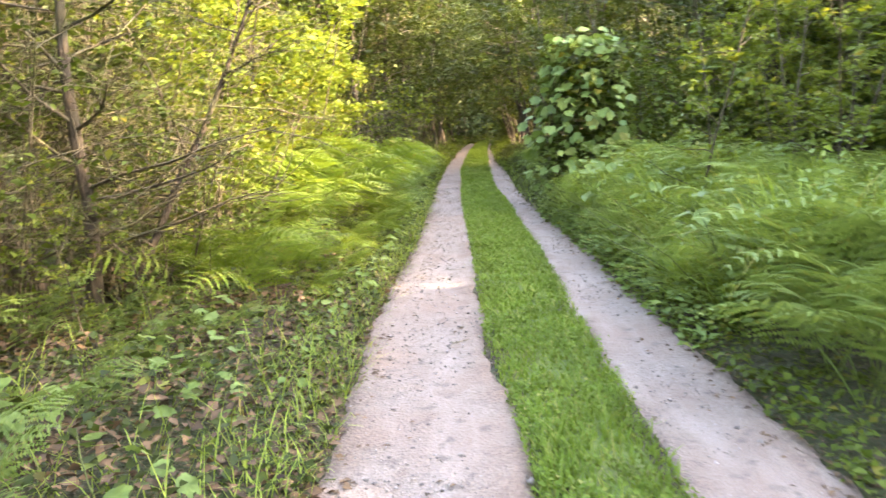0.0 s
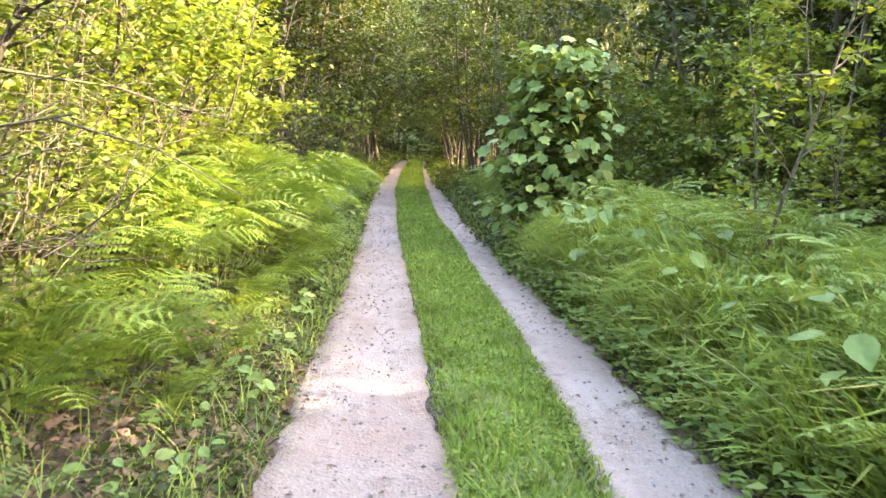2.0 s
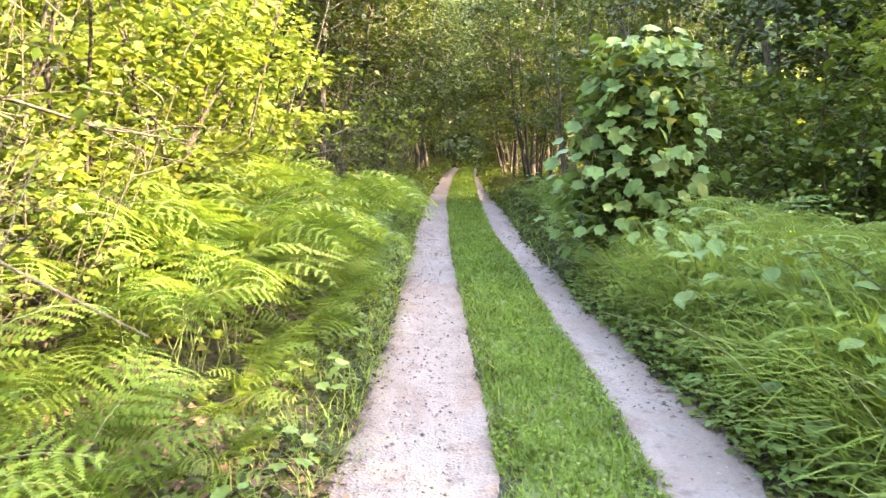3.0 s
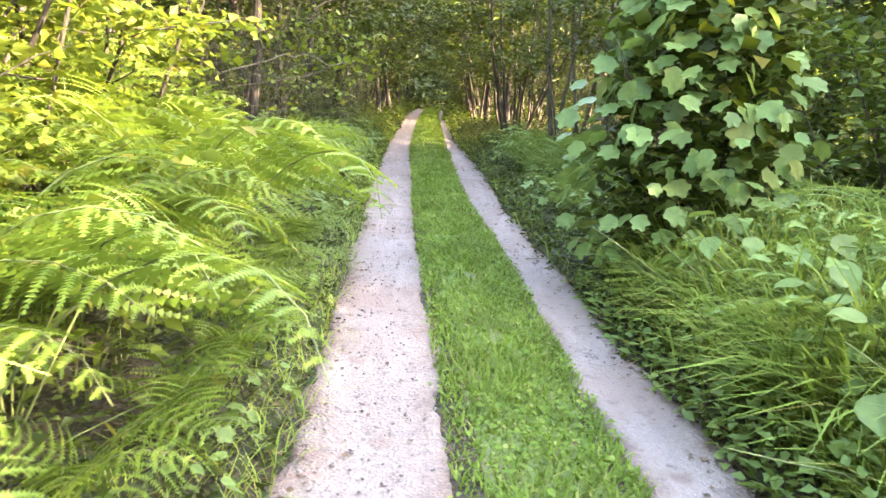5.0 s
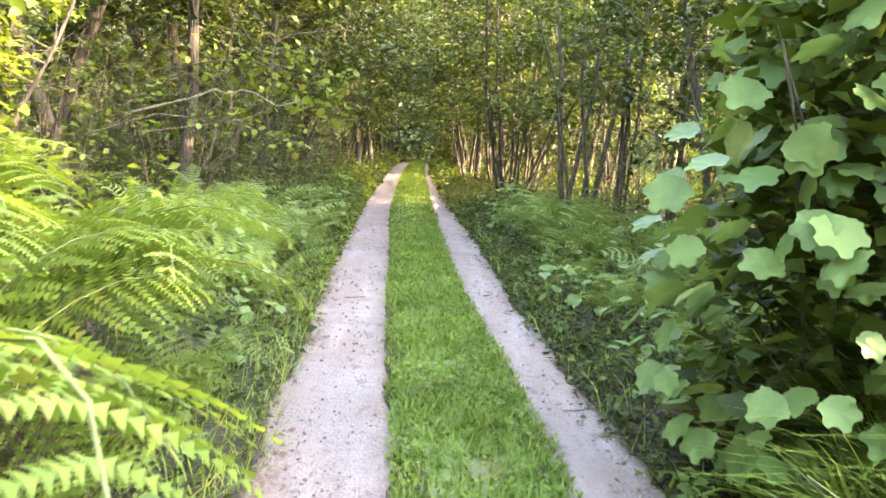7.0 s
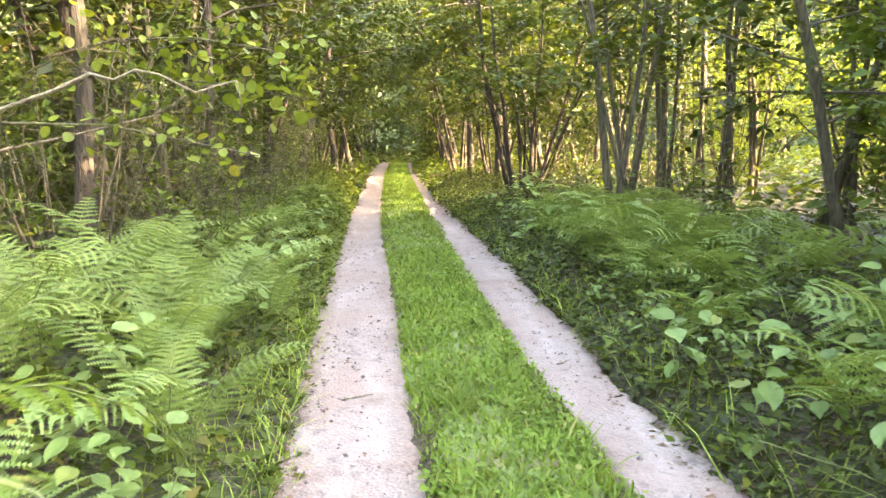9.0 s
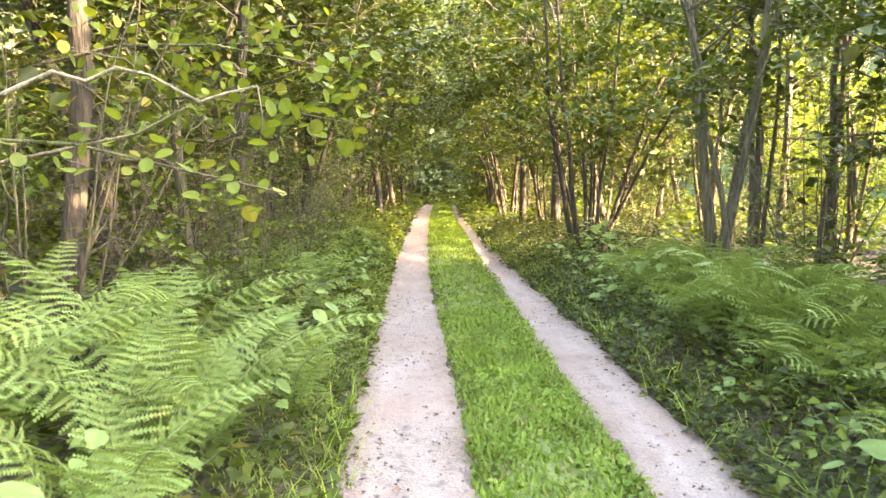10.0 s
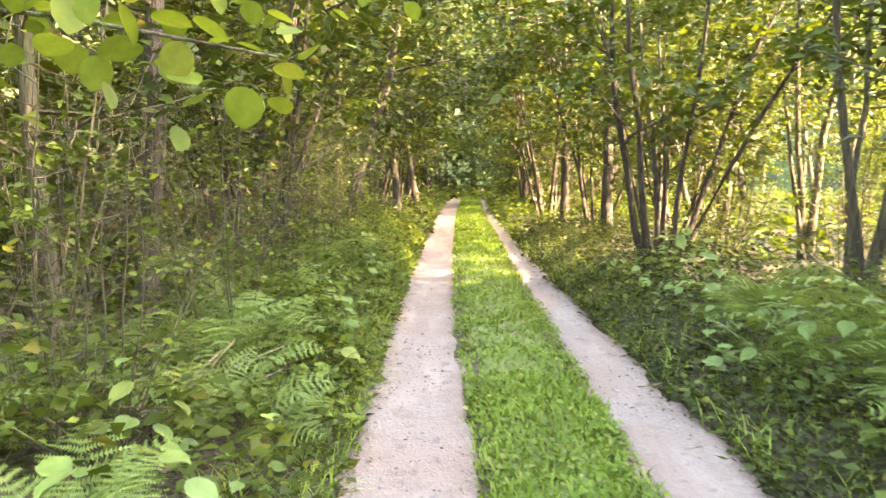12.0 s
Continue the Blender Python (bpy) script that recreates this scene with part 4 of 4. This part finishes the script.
def build_dead_stalks():
    root = tagged(new("dead_bracken"), "collapsed heap of dry pale bracken stalks", "dead fern")
    root.location = (-2.35, 20.3, float(ground_z(-2.35, 20.3)))
    for _ in range(18):
        p = [rng.uniform(-0.5, 0.2), rng.uniform(-0.35, 0.35), rng.uniform(0.0, 0.12)]
        line = bend_line(p, [rng.uniform(0.4, 1.0), rng.normal(0, 0.35), rng.uniform(0.15, 0.7)], rng.uniform(0.4, 0.8), 5, 0.06, -0.04)
        part("stalk", mesh("stalk", *tube(line, 0.006 * np.linspace(1, 0.5, 5), 4), DEAD_WOOD), root)


build_dead_stalks()


# ---- small growth ----
def scatter(y0, y1, n, near, far, table, sign, power=1.0):
    y = rng.uniform(y0, y1, n)
    d = near + (far - near) * rng.random(n) ** power
    return edge(y, table) + sign * d, y, d


def build_undergrowth(name, label, table, sign, y0, y1, n, far, h0, h1, leaf, size):
    x, y, d = scatter(y0, y1, n, -0.03, far, table, sign, 1.3)
    hmax = h0 + (h1 - h0) * np.clip(d / 0.9, 0, 1) * (0.70 + 0.40 * wob(x, y, 1.6) + 0.35 * wob(x, y, 4.1, 1.0))
    if sign < 0:
        hmax = hmax * np.where((y > 14.3) & (y < 19), 0.45, 1.0)
    z = ground_z(x, y) + np.maximum(hmax, 0.03) * np.sqrt(rng.random(n))
    L = size * rng.uniform(0.5, 1.4, n)
    ob = new(name, mesh(name, *leaves(np.stack([x, y, z], 1), rand_dirs(n, -0.3, 0.7), unit(rng.normal(0, .45, (n, 3)) + [0, 0, 1]), L, L * rng.uniform(.45, .8, n)), leaf))
    tagged(ob, label, "undergrowth", kind="stuff")


# These three layers use shade-dark leaves to paint the gloom under taller plants.
build_undergrowth("verge_herbs", "low bramble and herbs along the sunlit verge, leaves coloured shade-dark", LO, -1, 0.5, 15, 13000, 3.2, 0.05, 0.42, SHADED_LEAF, 0.055)
build_undergrowth("verge_herbs", "low green herbs and nettles along the shaded verge, leaves coloured shade-dark", LO, -1, 15, 34, 17000, 2.2, 0.08, 0.85, SHADED_CANOPY, 0.075)
build_undergrowth("verge_herbs", "low bramble and herbs along the verge, coloured as dark base shade", RO, 1, 11, 34, 36000, 2.6, 0.06, 0.6, SHADED_LEAF, 0.055)
build_undergrowth("verge_herbs", "low green herbs along the verge", RO, 1, 1, 12, 20000, 3.2, 0.05, 0.5, HAZEL, 0.05)

build_undergrowth("verge_herbs", "lush light green herbs on the tall bank", RO, 1, 4.6, 12.6, 9000, 2.0, 0.12, 1.0, FERN, 0.07)
build_undergrowth("verge_herbs", "fresh green herbs on the shaded bank", RO, 1, 12.5, 27, 5000, 2.2, 0.06, 0.8, HAZEL, 0.065)
build_undergrowth("dry_bracken", "dry brown bracken and leaf litter under the hawthorn", LO, -1, 1.2, 7.5, 9000, 3.4, 0.02, 0.22, LITTER, 0.06)
# Lime leaves here paint a patch of sunlight on the left verge.
build_undergrowth("verge_herbs", "yellow-green herbs on the verge, coloured as if sunlit", LO, -1, 20.5, 33, 6500, 1.3, 0.15, 0.75, LIME, 0.06)
build_undergrowth("verge_herbs", "low plants along the far verge", LO, -1, 33, 66, 5000, 4.0, 0.15, 0.7, HAZEL, 0.16)
build_undergrowth("verge_herbs", "low plants along the far verge", RO, 1, 33, 66, 5000, 4.0, 0.15, 0.7, HAZEL, 0.16)


def build_grass(name, label, x, y, h, w, mat, lean=(0.0, 0.5), curl=(0.1, 0.5), toward=None, **kw):
    n = len(x)
    pos = np.stack([x, y, ground_z(x, y) - 0.005], 1)
    ob = new(name, mesh(name, *blades(pos, h, w, rng.uniform(0, 2 * np.pi, n) if toward is None else rng.normal(toward, 1.3, n), rng.uniform(*lean, n), rng.uniform(*curl, n), **kw), mat))
    tagged(ob, label, "grass", kind="stuff")


def x_side(u):
    return np.where(u > 0.5, 4.0, 0.0)


def build_strip():
    n = 56000
    y = np.where(rng.random(n) < 0.84, rng.uniform(1.2, 22, n), rng.uniform(22, 36, n))
    u = 0.5 + 0.5 * np.clip(rng.normal(0, 1, n) * 0.11 + rng.uniform(-1, 1, n), -1.3, 1.3)
    lg, rg = edge(y, LG), edge(y, RG)
    x = lg + (rg - lg) * u + (0.03 * wob(y, y * 0, 3) + 0.03 * wob(y, x_side(u), 9) + 0.02 * wob(y, x_side(u), 23)) * np.sign(u - 0.5)
    edge_f = np.clip(np.minimum(u, 1 - u) * 6, 0.25, 1)
    h = (0.028 + 0.018 * wob(x, y, 2.2) + 0.010 * wob(x, y, 7) + rng.gamma(1.6, 0.013, n)) * (0.6 + 0.4 * edge_f) + 0.012
    build_grass("grass_strip", "short bright green grass between two wheel tracks", x, y, h, rng.uniform(0.006, 0.011, n) * (1 + y / 28), GRASS, (0.0, 0.9))
    n = 8000
    y = rng.uniform(30, 66, n)
    x = edge(y, LG) + (edge(y, RG) - edge(y, LG)) * rng.random(n)
    build_grass("grass_strip", "short green grass along the far lane", x, y, rng.uniform(.05, .1, n), rng.uniform(.025, .05, n), GRASS, (0, .9))


build_strip()


def build_turf():
    """Thatch and moss under the blades of the middle strip."""
    m, n, l, p = ramp_mat("turf", 0.95)
    tc = n.new("ShaderNodeTexCoord").outputs["Object"]
    c = mix_rgb(n, l, noise_fac(n, l, 40, 0.35, 0.65, 5, tc), (0.045, 0.075, 0.016), (0.11, 0.15, 0.035))
    l.new(mix_rgb(n, l, noise_fac(n, l, 3, 0.5, 0.7, 4, tc), c, (0.1, 0.075, 0.04)), p.inputs["Base Color"])
    ys = np.arange(-8, 66, 0.25)
    us = np.linspace(0, 1, 7)
    a, b = edge(ys, LG) + 0.03 * wob(ys, ys * 0, 3) + 0.03, edge(ys, RG) + 0.03 * wob(ys, ys * 0 + 2, 3) - 0.03
    X = a[:, None] + (b - a)[:, None] * us[None]
    Y = np.repeat(ys[:, None], len(us), 1)
    Z = 0.004 + 0.024 * np.sin(us * np.pi)[None] + 0.004 * wob(X, Y, 6)
    Z[:, [0, -1]] -= 0.02
    tagged(new("turf", mesh("turf", np.stack([X, Y, Z], -1).reshape(-1, 3), grid_faces(len(us), len(ys)), m)), "mossy thatch under the grass of the middle strip", "turf", kind="structure")


build_turf()


def build_clover():
    n = 26000
    y = 1.2 + 24 * rng.random(n) ** 1.2
    u = rng.uniform(-0.03, 1.03, n)
    lg, rg = edge(y, LG), edge(y, RG)
    x = lg + (rg - lg) * u
    keep = wob(x, y, 2.7, 4.0) + 0.5 * wob(x, y, 8.0) + rng.normal(0, 0.35, n) > 0.1
    x, y = x[keep], y[keep]
    k = len(x)
    L = rng.uniform(0.014, 0.03, k) * (1 + y / 30)
    z = ground_z(x, y) + rng.uniform(0.015, 0.06, k)
    ob = new("clover", mesh("clover", *leaves(np.stack([x, y, z], 1), rand_dirs(k, -0.2, 0.3), unit(rng.normal(0, .4, (k, 3)) + [0, 0, 1]), L, L * 0.85), GRASS))
    tagged(ob, "small round clover leaves among the short grass", "clover", kind="stuff")


build_clover()
x_, y_, d_ = scatter(4.9, 12.3, 540, 0.25, 1.9, RO, 1, 1.1)
x_, y_ = np.repeat(x_, 30), np.repeat(y_, 30)
x_, y_ = x_ + rng.normal(0, 0.055, len(x_)), y_ + rng.normal(0, 0.055, len(y_))
d_ = np.maximum(x_ - edge(y_, RO), 0)
ARCH = ((0.0, 0.9), (0.42, 1.0), (0.75, 0.75), (1.0, 0.08))
build_grass("tall_grass", "long arching verge grass", x_, y_, (0.38 + 0.62 * np.clip((d_ - 0.2) / 0.5, 0, 1)) * rng.uniform(0.5, 1.2, len(x_)) * (1 + 0.2 * wob(x_, y_, 1.5)), rng.uniform(.009, .021, len(x_)),
            TALLGRASS, (0.02, 0.35), (0.2, 0.9), None, rows_=ARCH, drop=0.70)
x_, y_, d_ = scatter(12.5, 32.0, 1700, 0.0, 0.9, RO, 1, 1.2)
build_grass("verge_grass", "short shaded verge grass", x_, y_, rng.uniform(.08, .35, len(x_)), rng.uniform(.006, .011, len(x_)), TALLGRASS, (0.0, 0.6), (0.2, 0.9))
x_, y_, d_ = scatter(1.0, 6.5, 800, 0.15, 2.0, LO, -1, 1.0)
build_grass("wild_grass", "thin wild grass and dry stalks among the ferns", x_, y_, rng.uniform(.12, .5, len(x_)), rng.uniform(.004, .008, len(x_)), TALLGRASS, (0.0, 0.5), (0.1, 0.8), rows_=ARCH, drop=0.7)
x_, y_, d_ = scatter(0.5, 32.0, 8000, -0.03, 0.55, LO, -1, 1.5)
build_grass("verge_grass", "thin grass along the edge of the lane", x_, y_, rng.uniform(.05, .26, len(x_)), rng.uniform(.005, .009, len(x_)), TALLGRASS, (0.0, 0.6), (0.2, 0.9))


def build_litter():
    n = 4600
    y = 0.5 + 30 * rng.random(n) ** 1.3
    w = rng.random(n)
    left = rng.random(n) < 0.5
    e = np.where(rng.random(n) < 0.94, rng.normal(0.0, 0.08, n), rng.uniform(0, 0.7, n))
    x = np.where(left, edge(y, LO) + e, edge(y, RO) - e)
    L = rng.uniform(0.018, 0.055, n)
    pos = np.stack([x, y, np.maximum(ground_z(x, y), -0.015) + 0.008], 1)
    ob = new("fallen_leaves", mesh("fallen_leaves", *leaves(pos, rand_dirs(n, -0.1, 0.1), unit(rng.normal(0, .25, (n, 3)) + [0, 0, 1]), L, L * 0.6), LITTER))
    tagged(ob, "dry brown leaves and bits along the track edges", "litter", kind="stuff")
    n = 9000
    y = 1.0 + 22 * rng.random(n) ** 2.2
    left = rng.random(n) < 0.62
    u = rng.random(n)
    x = np.where(left, edge(y, LO) + (edge(y, LG) - edge(y, LO)) * u, edge(y, RG) + (edge(y, RO) - edge(y, RG)) * u)
    r = rng.gamma(2.0, 0.0021, n) + 0.003
    c = np.stack([x, y, -0.016 + r * 0.2], 1)
    octa = np.array([[1, 0, 0], [0, 1, 0], [-1, 0, 0], [0, -1, 0], [0, 0, 0.7], [0, 0, -0.7]], float)
    v = (c[:, None] + octa[None] * r[:, None, None] * rng.uniform(0.6, 1.3, (n, 6, 1))).reshape(-1, 3)
    fo = np.array([[0, 1, 4], [1, 2, 4], [2, 3, 4], [3, 0, 4], [1, 0, 5], [2, 1, 5], [3, 2, 5], [0, 3, 5]])
    ob = new("loose_stones", mesh("loose_stones", v, (np.arange(n)[:, None, None] * 6 + fo[None]).reshape(-1, 3), STONE))
    tagged(ob, "loose stone chips on the wheel tracks", "gravel", kind="stuff")


build_litter()
